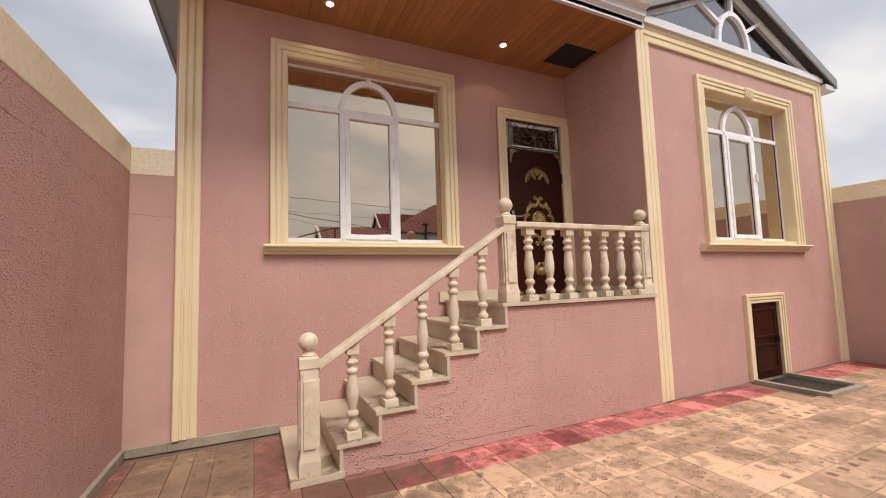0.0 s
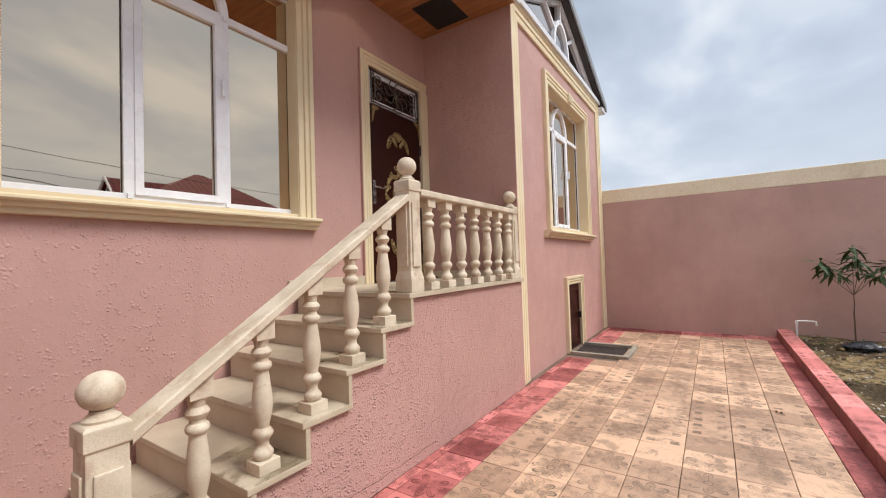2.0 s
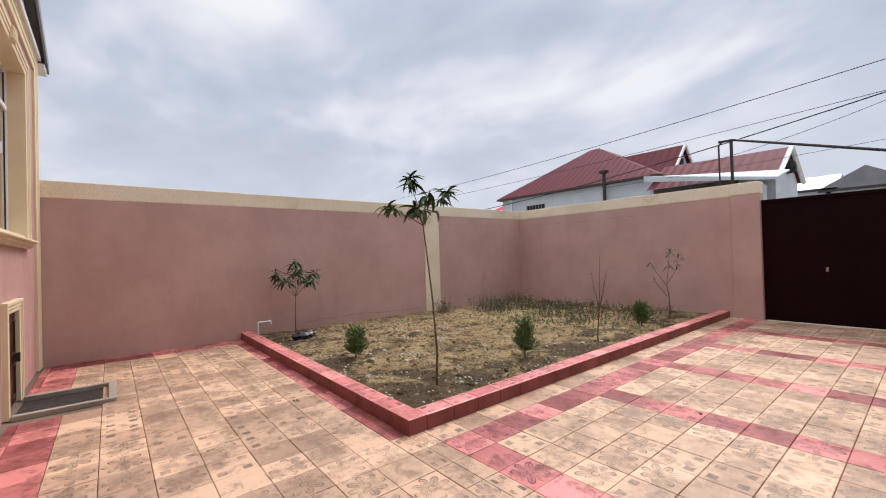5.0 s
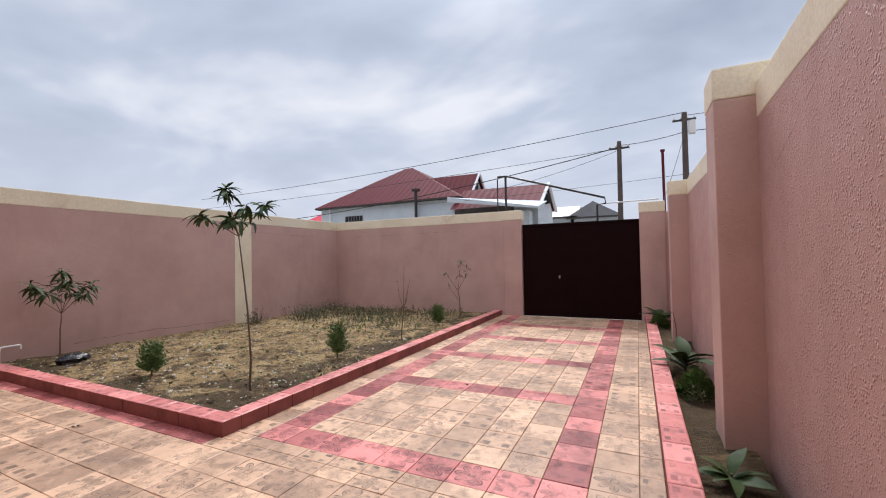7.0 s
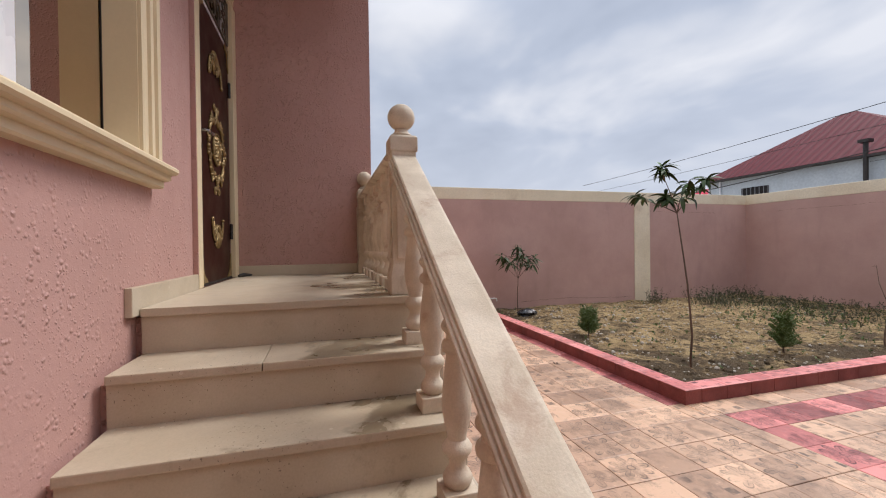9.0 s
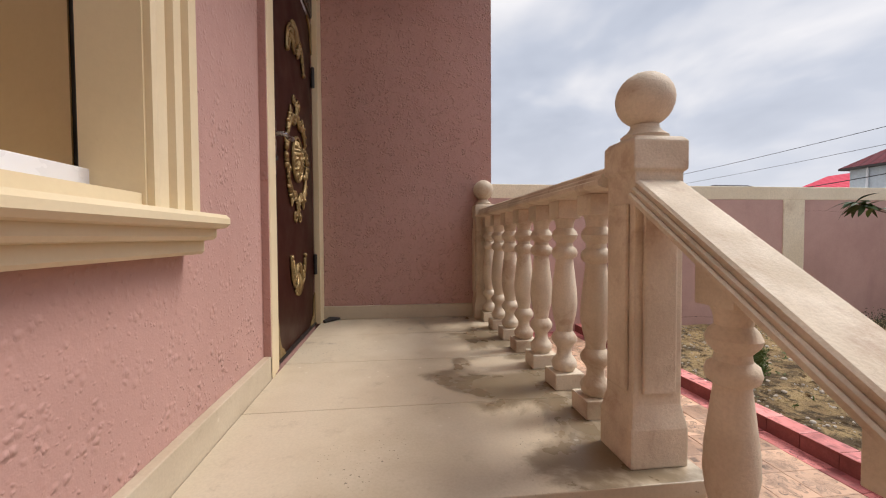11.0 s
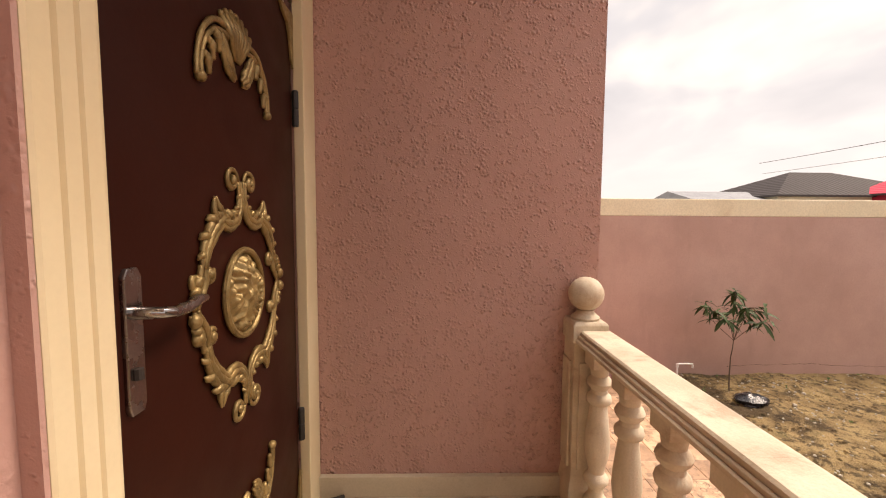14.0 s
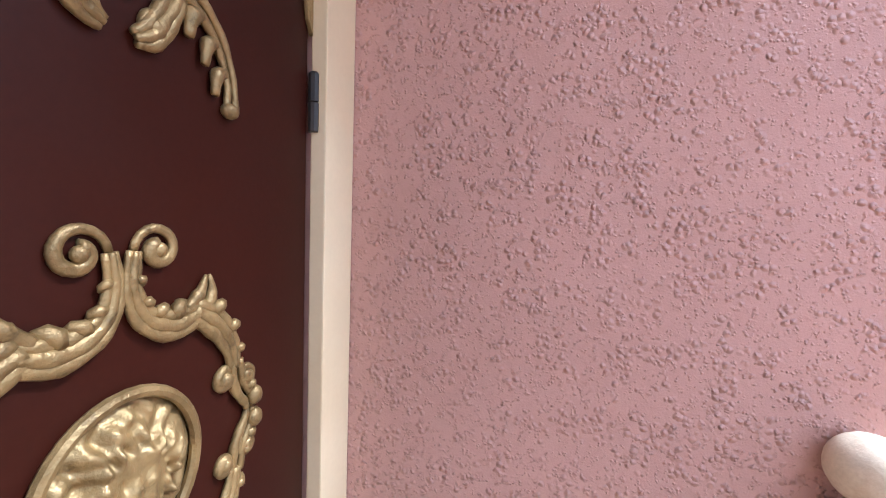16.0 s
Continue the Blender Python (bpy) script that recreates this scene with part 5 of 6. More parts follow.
R = random.Random(11)
fork = (3.96, -0.28, 1.86)
trunk = [(3.80, -0.30, 0.0), (3.80, -0.29, 0.12), (3.765, -0.28, 0.4), (3.79, -0.28, 0.7), (3.82, -0.28, 1.0), (3.875, -0.28, 1.35), (3.92, -0.28, 1.62), fork]
sapling("sapling", (3.80, -0.30, 0.02), "slender young tree with drooping leaf clusters in the bed", trunk, 0.015,
        [([fork, (4.15, -0.22, 1.97), (4.33, -0.15, 2.05), (4.47, -0.12, 2.13)], 26), ([fork, (4.08, -0.30, 2.0), (4.17, -0.32, 2.1)], 40), ([fork, (4.05, -0.28, 2.1), (4.14, -0.26, 2.33), (4.15, -0.25, 2.46)], 30),
         ([fork, (3.88, -0.36, 2.03), (3.70, -0.46, 2.24)], 34), ([fork, (3.84, -0.20, 2.0), (3.66, -0.15, 2.2)], 24)], BLADES, 3, size=0.76, spread=(-0.75, 0.95))
trunk = wavy((8.12, -0.19, 0.0), (8.10, -0.19, 0.78), 6, 0.03, R)
end = trunk[-1]
young = sapling("sapling", (8.12, -0.19, 0.02), "small young tree with narrow drooping leaves near the wall", trunk, 0.012,
        [([end, (8.0, -0.05, 1.05), (7.95, 0.22, 1.25)], 28), ([end, (8.14, -0.2, 1.15), (8.16, -0.22, 1.48)], 36), ([end, (8.2, -0.35, 1.05), (8.1, -0.62, 1.25)], 28), ([end, (8.0, -0.35, 1.0), (7.85, -0.48, 1.12)], 22), ([end, (8.25, 0.0, 1.0), (8.3, 0.12, 1.3)], 24), ([end, (7.98, -0.22, 1.1), (7.88, -0.2, 1.3)], 24)], SMALL, 8, size=1.25, spread=(-0.8, 0.9))
young.location = (8.05, -0.20, 0.02)
trunk = wavy((3.63, -3.45, 0.0), (3.60, -3.45, 0.6), 5, 0.02, R)
end = trunk[-1]
sapling("sapling", (3.63, -3.45, 0.02), "bare thin sapling with a few upright twigs", trunk, 0.013,
        [([end, (3.57, -3.42, 0.95), (3.55, -3.42, 1.42)], 0), ([end, (3.72, -3.5, 0.9), (3.76, -3.52, 1.15)], 1), ([end, (3.5, -3.42, 0.85), (3.46, -3.4, 1.05)], 0), ([end, (3.62, -3.6, 0.85), (3.58, -3.68, 1.18)], 1)], SMALL, 21, size=0.25)
trunk = wavy((3.70, -6.3, 0.0), (3.72, -6.3, 0.75), 5, -0.03, R)
end = trunk[-1]
sapling("sapling", (3.70, -6.3, 0.02), "small thin tree with a few leaves beside the gate pier", trunk, 0.016,
        [([end, (3.70, -6.35, 1.1), (3.68, -6.4, 1.5)], 30), ([end, (3.9, -6.25, 1.0), (4.0, -6.2, 1.2)], 8), ([end, (3.58, -6.4, 1.05), (3.52, -6.45, 1.4)], 24), ([(3.71, -6.3, 0.5), (3.95, -6.3, 0.8), (4.0, -6.3, 0.95)], 3)], SMALL, 22, size=0.75)


def conifer(name, base, tall, wide, count, label, seed):
    """A young conifer: upright sprays that each carry many short needles."""
    rnd = random.Random(seed)
    c = thing(name, base, label, "bush")
    x, y, z = base
    part("stem", Shape().tube([(x, y, z - 0.02), (x + 0.01, y, z + tall * 0.5), (x, y, z + tall * 0.9)], [0.012, 0.009, 0.004], 6), BARK, c)
    s = Shape()
    for k in range(count):
        h = z + tall * (0.06 + 0.72 * rnd.random())
        a = rnd.uniform(0, 2 * math.pi)
        reach = wide * rnd.uniform(0.5, 1.0) * (1 - 0.45 * (h - z) / tall)
        rise = tall * rnd.uniform(0.12, 0.30)
        p0 = Vector((x, y, h))
        p1 = Vector((x + reach * math.cos(a), y + reach * math.sin(a), h + rise))
        for q in range(16):
            t = 0.25 + 0.75 * q / 15
            p = p0.lerp(p1, t) + Vector((0, 0, 0.25 * rise * t * t))
            d = Vector((rnd.uniform(-1, 1), rnd.uniform(-1, 1), rnd.uniform(0.1, 1.2))).normalized() * rnd.uniform(0.03, 0.055)
            o = d.orthogonal().normalized() * 0.006
            s.add([p - o, p + o, p + d], [(0, 1, 2)])
    ob = part("foliage", s, NEEDLE, c)
    return c


conifer("conifer", (5.62, -0.22, 0.04), 0.42, 0.21, 260, "small bushy green conifer in the garden bed", 1)
conifer("conifer", (3.95, -2.02, 0.04), 0.48, 0.20, 200, "small loose green conifer in the garden bed", 2)
conifer("conifer", (3.80, -5.3, 0.04), 0.42, 0.22, 200, "small bushy green conifer near the bed's far end", 3)


def scrub(name, spots, label, seed, material):
    """Low dry weeds: thin stems and tiny leaves."""
    rnd = random.Random(seed)
    s = Shape()
    for x0, y0, r, count, tall in spots:
        for k in range(count):
            x, y = x0 + rnd.gauss(0, r), y0 + rnd.gauss(0, r)
            if not (BED[0] + 0.25 < x < EAST - 0.05 and SOUTH + 0.05 < y < BED[3] - 0.25) and name != "weeds_strip":
                continue
            h = tall * rnd.uniform(0.4, 1.1)
            d = Vector((rnd.uniform(-0.5, 0.5), rnd.uniform(-0.5, 0.5), 1)).normalized() * h
            o = Vector((0.003, 0.002, 0))
            p = Vector((x, y, 0.02))
            s.add([p - o, p + o, p + d], [(0, 1, 2)])
            for q in range(5):
                b = p + d * rnd.uniform(0.3, 1.0)
                e = Vector((rnd.uniform(-1, 1), rnd.uniform(-1, 1), rnd.uniform(-0.2, 0.8))).normalized() * rnd.uniform(0.02, 0.05)
                w = e.orthogonal().normalized() * rnd.uniform(0.006, 0.014)
                s.add([b, b + e * 0.5 + w, b + e, b + e * 0.5 - w], [(0, 1, 2, 3)])
    return single(name, s, material, label, "weeds", "stuff")


scrub("weeds", [(7.6, -5.2, 0.3, 170, 0.42), (8.3, -4.05, 0.10, 50, 0.36), (7.0, -6.3, 0.5, 140, 0.24), (5.4, -5.6, 0.7, 180, 0.18), (6.4, -6.6, 0.8, 200, 0.22), (4.4, -6.6, 0.4, 100, 0.24), (8.3, -6.8, 0.3, 90, 0.34)], "dry grey-green weeds in the garden bed", 4, WEED)
scrub("weeds", [(4.6, -1.0, 1.2, 60, 0.05), (6.5, -2.5, 1.5, 80, 0.06), (4.5, -4.2, 0.9, 80, 0.07), (5.5, -4.8, 0.8, 150, 0.1), (6.5, -5.8, 0.8, 150, 0.12)], "sparse tiny green seedlings across the soil", 5, NEEDLE)

rnd = random.Random(9)
stones = Shape()
for k in range(900):
    x, y = rnd.uniform(BED[0] + 0.22, EAST - 0.05), BED[3] - 0.25 - abs(rnd.gauss(0, 3.0))
    if y < SOUTH + 0.1:
        continue
    r = rnd.uniform(0.005, 0.02) * (1.9 if rnd.random() < 0.06 else 1)
    z = 0.035 + 0.055 * noise.noise((x * 1.3, y * 1.3, 0)) + 0.027 * noise.noise((x * 4.1, y * 4.1, 3))
    stones.ball(x, y, z + r * 0.3, r, 6, 4, rnd.uniform(0.5, 0.8), rnd.uniform(0.6, 1.2))
single("pebbles", stones, PEBBLE, "pale pebbles and crumbs scattered on the soil", "pebbles", "stuff")
clods = Shape()
for k in range(2200):
    x, y = rnd.uniform(BED[0] + 0.22, EAST - 0.05), rnd.uniform(SOUTH + 0.1, BED[3] - 0.22)
    r = 0.008 + 0.035 * rnd.random() ** 2.5
    z = 0.035 + 0.055 * noise.noise((x * 1.3, y * 1.3, 0)) + 0.027 * noise.noise((x * 4.1, y * 4.1, 3))
    clods.ball(x, y, z, r, 6, 4, rnd.uniform(0.4, 0.8), rnd.uniform(0.6, 1.2))
single("soil_clods", clods, SOIL, "dry clods of earth in the garden bed", "clods", "stuff")

STRAW = surface("dry_straw", (0.22, 0.16, 0.085), (0.12, 0.08, 0.045), 0.9, 9, 60)
litter_bits = Shape()
for k in range(2600):
    x, y = rnd.uniform(BED[0] + 0.22, EAST - 0.05), BED[3] - 0.22 - 8.0 * rnd.random() ** 1.4
    if y < SOUTH + 0.1:
        continue
    z = 0.045 + 0.055 * noise.noise((x * 1.3, y * 1.3, 0)) + 0.027 * noise.noise((x * 4.1, y * 4.1, 3)) + rnd.uniform(0, 0.01)
    a, n2 = rnd.uniform(0, math.pi), rnd.uniform(0.015, 0.05)
    dx, dy, w = math.cos(a) * n2, math.sin(a) * n2, rnd.uniform(0.002, 0.006)
    litter_bits.add([(x - dx, y - dy, z), (x - dy / n2 * w, y + dx / n2 * w, z + 0.006), (x + dx, y + dy, z + rnd.uniform(-0.005, 0.012)), (x + dy / n2 * w, y - dx / n2 * w, z + 0.004)], [(0, 1, 2, 3)])
single("dry_litter", litter_bits, STRAW, "dry straw and leaf bits strewn on the soil", "plant litter", "stuff")

# plants of the narrow strip
def rosette(name, base, label, count, meshes, seed, size, lift=(0.5, 1.2)):
    rnd = random.Random(seed)
    p = thing(name, base, label, "plant")
    part("stem", Shape().tube([base, (base[0], base[1], base[2] + 0.12 * size)], [0.018 * size, 0.012 * size], 7), BARK, p)
    for k in range(count):
        put_leaf(p, meshes, (base[0], base[1], base[2] + rnd.uniform(0.03, 0.12) * size), k * 2.4, rnd.uniform(*lift), size * rnd.uniform(0.8, 1.15), rnd)
    return p


rosette("broadleaf_plant", (-0.86, -0.1, 0.06), "large-leaved green plant in the planting strip", 10, BROAD, 31, 0.62)
rosette("broadleaf_plant", (-0.86, -2.9, 0.06), "large-leaved green plant further along the planting strip", 12, BROAD, 32, 1.25)
rosette("broadleaf_plant", (-0.75, -6.9, 0.06), "leafy plant at the foot of the gate pier", 10, BROAD, 33, 1.2)


def bush(base, wide, tall, count, seed, label):
    rnd = random.Random(seed)
    b = thing("low_bush", base, label, "bush")
    part("stem", Shape().tube([base, (base[0], base[1], base[2] + tall * 0.5)], [0.02, 0.01], 6), BARK, b)
    s = Shape()
    for k in range(count):
        d = Vector((rnd.gauss(0, 1), rnd.gauss(0, 1), abs(rnd.gauss(0, 1)))).normalized()
        q = rnd.uniform(0.65, 1.0)
        p = Vector(base) + Vector((d.x * wide * q * 0.8, d.y * wide * q * 1.2, d.z * tall * q))
        e = (d + Vector((rnd.uniform(-0.7, 0.7), rnd.uniform(-0.7, 0.7), rnd.uniform(-0.3, 0.7)))).normalized() * rnd.uniform(0.03, 0.06)
        w = e.orthogonal().normalized() * rnd.uniform(0.01, 0.018)
        s.add([p, p + e * 0.5 + w, p + e, p + e * 0.5 - w], [(0, 1, 2, 3)])
    part("foliage", s, LEAF_LIGHT, b)


bush((-0.87, -1.95, 0.06), 0.2, 0.24, 900, 41, "low dense green bush in the planting strip")
bush((-0.72, -6.4, 0.06), 0.2, 0.26, 700, 42, "low dense green bush near the gate")
dry = thing("dry_stalk", (-0.88, -4.3, 0.05), "dry brown bent stalk in the planting strip", "plant")
part("stem", Shape().tube([(-0.88, -4.3, 0.05), (-0.87, -4.3, 0.4), (-0.84, -4.32, 0.62), (-0.76, -4.3, 0.66)], [0.009, 0.007, 0.006, 0.004], 6), BARK, dry)

# ---- hairline cracks in the yard walls' plaster ----
CRACK = surface("dark_plaster_crack", (0.07, 0.04, 0.035), (0.10, 0.06, 0.05), 0.95)


def crack(a, b, out, jitter, seed, wide=0.004):
    """A thin uneven ribbon that stands 1.5 mm proud of a wall."""
    rnd = random.Random(seed)
    a, b, out = Vector(a), Vector(b), Vector(out)
    n = max(6, int((b - a).length / 0.07))
    s = Shape()
    up = Vector((0, 0, 1)) if abs((b - a).normalized().z) < 0.7 else (b - a).cross(out).normalized()
    drift = 0.0
    for i in range(n + 1):
        drift += rnd.uniform(-jitter, jitter)
        p = a.lerp(b, i / n) + up * drift + out * 0.0015
        w = wide * rnd.uniform(0.25, 1.0)
        s.v += [tuple(p + up * w / 2), tuple(p - up * w / 2)]
    s.f = [(2 * i, 2 * i + 1, 2 * i + 3, 2 * i + 2) for i in range(n)]
    fixed("wall_crack", s, CRACK, "thin uneven crack in the painted plaster", "crack")


def west_x(y):
    return -1.075 - (4.62 - y) * 0.125 / 5.42


crack((west_x(4.6), 4.6, 2.17), (west_x(3.2), 3.2, 2.36), (1, 0, 0), 0.010, 1)
crack((west_x(3.2), 3.2, 2.36), (west_x(2.4), 2.4, 2.30), (1, 0, 0), 0.012, 2)
crack((-1.07, BACK, 2.18), (-0.74, BACK, 2.16), (0, -1, 0), 0.008, 3)
crack((west_x(0.6), 0.6, 2.65 - 0.2), (west_x(-0.3), -0.3, 2.1), (1, 0, 0), 0.012, 4)
crack((EAST, -0.6, 0.16), (EAST, -2.0, 0.20), (-1, 0, 0), 0.010, 5, 0.007)
crack((EAST, -2.0, 0.20), (EAST, -3.7, 0.13), (-1, 0, 0), 0.010, 6, 0.007)
crack((0.75, FLANK, 0.09), (2.4, FLANK, 0.12), (0, -1, 0), 0.012, 7, 0.006)
crack((EAST, -4.3, 2.33), (EAST, -6.6, 2.36), (-1, 0, 0), 0.008, 8)
crack((4.3, SOUTH, 2.33), (7.9, SOUTH, 2.36), (0, 1, 0), 0.008, 9)

# ---- tap pipe, bag, litter ----
tap = Shape().tube([(8.31, 0.420, 0.0), (8.31, 0.420, 0.30), (8.31, 0.415, 0.325), (8.31, 0.390, 0.335), (8.31, 0.210, 0.335), (8.31, 0.190, 0.33), (8.31, 0.185, 0.30), (8.31, 0.185, 0.27)], 0.014, 10)
tap.turned(8.31, 0.420, 0.285, [(0.02, 0), (0.021, 0.03), (0.02, 0.05)], 12)
single("standpipe", tap, PIPE, "white plastic water pipe bent over above the soil", "water pipe", base=(8.31, 0.420, 0), smooth=True)
bag = Shape()
n, m = 26, 12
for j in range(m + 1):
    for i in range(n):
        a, t = 2 * math.pi * i / n, math.pi * j / m
        k = 1 + 0.28 * noise.noise((2.2 * math.cos(a), 2.2 * math.sin(a), 2.4 * math.cos(t))) + 0.12 * noise.noise((6 * math.cos(a), 6 * math.sin(a), 6 * math.cos(t)))
        bag.v.append((7.62 + 0.15 * k * math.sin(t) * math.cos(a), -0.18 + 0.21 * k * math.sin(t) * math.sin(a), 0.09 + 0.085 * k * -math.cos(t)))
bag.f = [(j * n + i, j * n + (i + 1) % n, (j + 1) * n + (i + 1) % n, (j + 1) * n + i) for j in range(m) for i in range(n)]
single("plastic_bag", bag, BAG, "crumpled black plastic bag lying at the tree's foot", "bag", base=(7.62, -0.18, 0.02), smooth=True)
litter = random.Random(6)
for x, y in ((4.55, 1.05), (1.55, -1.55), (3.05, -0.75)):
    s = Shape()
    for k in range(3):
        s.ball(x + litter.uniform(-0.02, 0.02), y + litter.uniform(-0.02, 0.02), 0.008, litter.uniform(0.008, 0.016), 7, 5, 0.6, 0.8)
    single("dry_leaf", s, BARK, "small curled dry leaf lying on the tiles", "leaf litter", base=(x, y, 0), group="leaf litter")

# ---- beyond the walls ----
def house_a():
    h = thing("neighbour_house", (13.6, -21, 0), "pale blue neighbouring house with a red hipped metal roof", "house")
    x0, x1, y0, y1, ez = 8.75, 18.7, -26.0, -18.0, 5.05
    part("wall", Shape().box(x0, x1, y0, y1, -0.1, ez), HOUSE_WHITE, h)
    rx0, rx1, ry0, ry1, rz, top = x0 - 0.25, x1 + 0.3, y0 - 0.3, y1 + 0.3, ez, 8.05
    ridge = [(13.9, -22.0, top), (14.5, -22.0, top)]
    pts = [(rx0, ry1, rz), (rx1, ry1, rz), (rx1, ry0, rz), (rx0, ry0, rz)] + ridge
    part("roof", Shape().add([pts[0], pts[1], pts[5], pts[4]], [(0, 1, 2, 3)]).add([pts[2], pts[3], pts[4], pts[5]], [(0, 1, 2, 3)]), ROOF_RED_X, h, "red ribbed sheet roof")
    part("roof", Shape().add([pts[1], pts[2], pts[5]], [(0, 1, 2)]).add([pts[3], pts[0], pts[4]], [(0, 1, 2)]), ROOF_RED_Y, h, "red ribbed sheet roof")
    part("soffit_board", Shape().box(rx0, rx1, ry0, ry1, rz - 0.10, rz - 0.01), SOFFIT, h, "dark eaves board")
    # small gable that looks out over the annex
    part("dormer", Shape().add([(8.6, -19.3, 5.35), (8.6, -22.1, 5.35), (8.6, -20.7, 6.75), (11.8, -19.3, 5.35), (11.8, -22.1, 5.35), (11.8, -20.7, 6.75)], [(0, 2, 1), (3, 4, 5)]), HOUSE_WHITE, h, "white dormer gable")
    part("dormer_roof", Shape().add([(8.4, -19.15, 5.25), (8.4, -20.7, 6.85), (8.4, -22.25, 5.25), (12.3, -19.15, 5.25), (12.3, -20.7, 6.85), (12.3, -22.25, 5.25)], [(0, 1, 4, 3), (1, 2, 5, 4)]), ROOF_RED_X, h)
    for a in (-19.15, -22.25):
        part("verge_board", Shape().tube([(8.38, a, 5.25), (8.38, -20.7, 6.85)], 0.07, 5), PVC, h)
    win = part("window", Shape().box(8.57, 8.60, -20.95, -20.45, 5.6, 6.2), DARK, h)
    w2 = part("window", Shape().box(15.3, 16.7, y1, y1 + 0.03, 3.95, 4.40), DARK, h, "barred dark window")
    for k in range(7):
        part("bar", Shape().box(15.3 + 0.22 * k, 15.33 + 0.22 * k, y1 + 0.03, y1 + 0.05, 3.95, 4.40), ROOF_GREY, w2)
    part("flue_pipe", Shape().tube([(11.3, y1 + 0.25, 3.0), (11.3, y1 + 0.25, 5.6)], 0.09, 8).box(11.12, 11.48, y1 + 0.07, y1 + 0.43, 5.55, 5.68), IRON, h, "black flue pipe")
    part("downpipe", Shape().tube([(17.9, y1 + 0.08, 3.0), (17.9, y1 + 0.08, 5.0)], 0.05, 6), PVC, h)


def house_b():
    h = thing("neighbour_house", (5.6, -17, 0), "pale neighbouring house with a long red roof and flat annex", "house")
    part("wall", Shape().box(4.05, 8.7, -21.0, -17.2, -0.1, 4.2), HOUSE_WHITE, h)
    part("gable_wall", Shape().add([(4.05, -17.2, 4.2), (4.05, -21.0, 4.2), (4.05, -19.1, 5.5)], [(0, 1, 2)]), HOUSE_WHITE, h)
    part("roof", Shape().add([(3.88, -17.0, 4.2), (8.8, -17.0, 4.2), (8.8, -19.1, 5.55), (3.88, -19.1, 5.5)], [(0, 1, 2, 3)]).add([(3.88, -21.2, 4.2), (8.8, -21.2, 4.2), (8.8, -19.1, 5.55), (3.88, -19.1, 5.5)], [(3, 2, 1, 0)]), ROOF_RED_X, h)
    for a in (-17.0, -21.2):
        part("verge_board", Shape().tube([(3.86, a, 4.2), (3.86, -19.1, 5.52)], 0.09, 5), PVC, h)
    part("window", Shape().turned(4.0, -19.1, 4.4, [(0.02, 0.0), (0.25, 0.05), (0.28, 0.25), (0.22, 0.5), (0.02, 0.6)], 12, 1.0), DARK, h)
    part("annex_wall", Shape().box(4.2, 8.0, -16.6, -15.9, -0.1, 3.75), HOUSE_WHITE, h)
    part("annex_roof", Shape().add([(3.6, -15.2, 3.75), (8.1, -15.2, 4.35), (8.1, -17.1, 4.65), (3.6, -17.1, 4.25), (3.6, -15.2, 3.84), (8.1, -15.2, 4.60), (8.1, -17.1, 4.80), (3.6, -17.1, 4.3)],
                                   [(0, 1, 2, 3), (4, 7, 6, 5), (0, 4, 5, 1), (3, 2, 6, 7), (0, 3, 7, 4), (1, 5, 6, 2)]), HOUSE_WHITE, h, "pale flat annex roof with a deep edge")
    # dark plate on the wall paints the porch's shade, no recess is built
    part("opening_shade", Shape().box(4.9, 8.0, -15.9, -15.87, 3.3, 4.05), SOFFIT, h, "dark strip painted for the shade inside the annex porch")


def gable_house(name, x, y, wide, deep, eave, ridge, along, wall, roof, label):
    h = thing(name, (x, y, 0), label, "house")
    part("wall", Shape().box(x - wide / 2, x + wide / 2, y - deep / 2, y + deep / 2, -0.1, eave), wall, h)
    a, b = wide / 2 + 0.3, deep / 2 + 0.3
    if along == "x":
        part("roof", Shape().add([(x - a, y - b, eave), (x + a, y - b, eave), (x + a, y, ridge), (x - a, y, ridge), (x + a, y + b, eave), (x - a, y + b, eave)], [(0, 1, 2, 3), (3, 2, 4, 5), (0, 3, 5), (1, 4, 2)]), roof, h)
    elif along == "y":
        part("roof", Shape().add([(x - a, y - b, eave), (x - a, y + b, eave), (x, y + b, ridge), (x, y - b, ridge), (x + a, y + b, eave), (x + a, y - b, eave)], [(0, 1, 2, 3), (3, 2, 4, 5), (1, 4, 2), (0, 3, 5)]), roof, h)
    else:
        k = 0.25 * b
        part("roof", Shape().add([(x - a, y - b, eave), (x + a, y - b, eave), (x + a, y + b, eave), (x - a, y + b, eave), (x, y - k, ridge), (x, y + k, ridge)], [(0, 1, 4), (1, 2, 5, 4), (2, 3, 5), (3, 0, 4, 5)]), roof, h)
    part("soffit_board", Shape().box(x - a, x + a, y - b, y + b, eave - 0.12, eave - 0.01), SOFFIT, h)
    part("window", Shape().box(x - wide / 2 - 0.02, x - wide / 2, y - 0.7, y + 0.7, eave - 1.5, eave - 0.5), DARK, h)


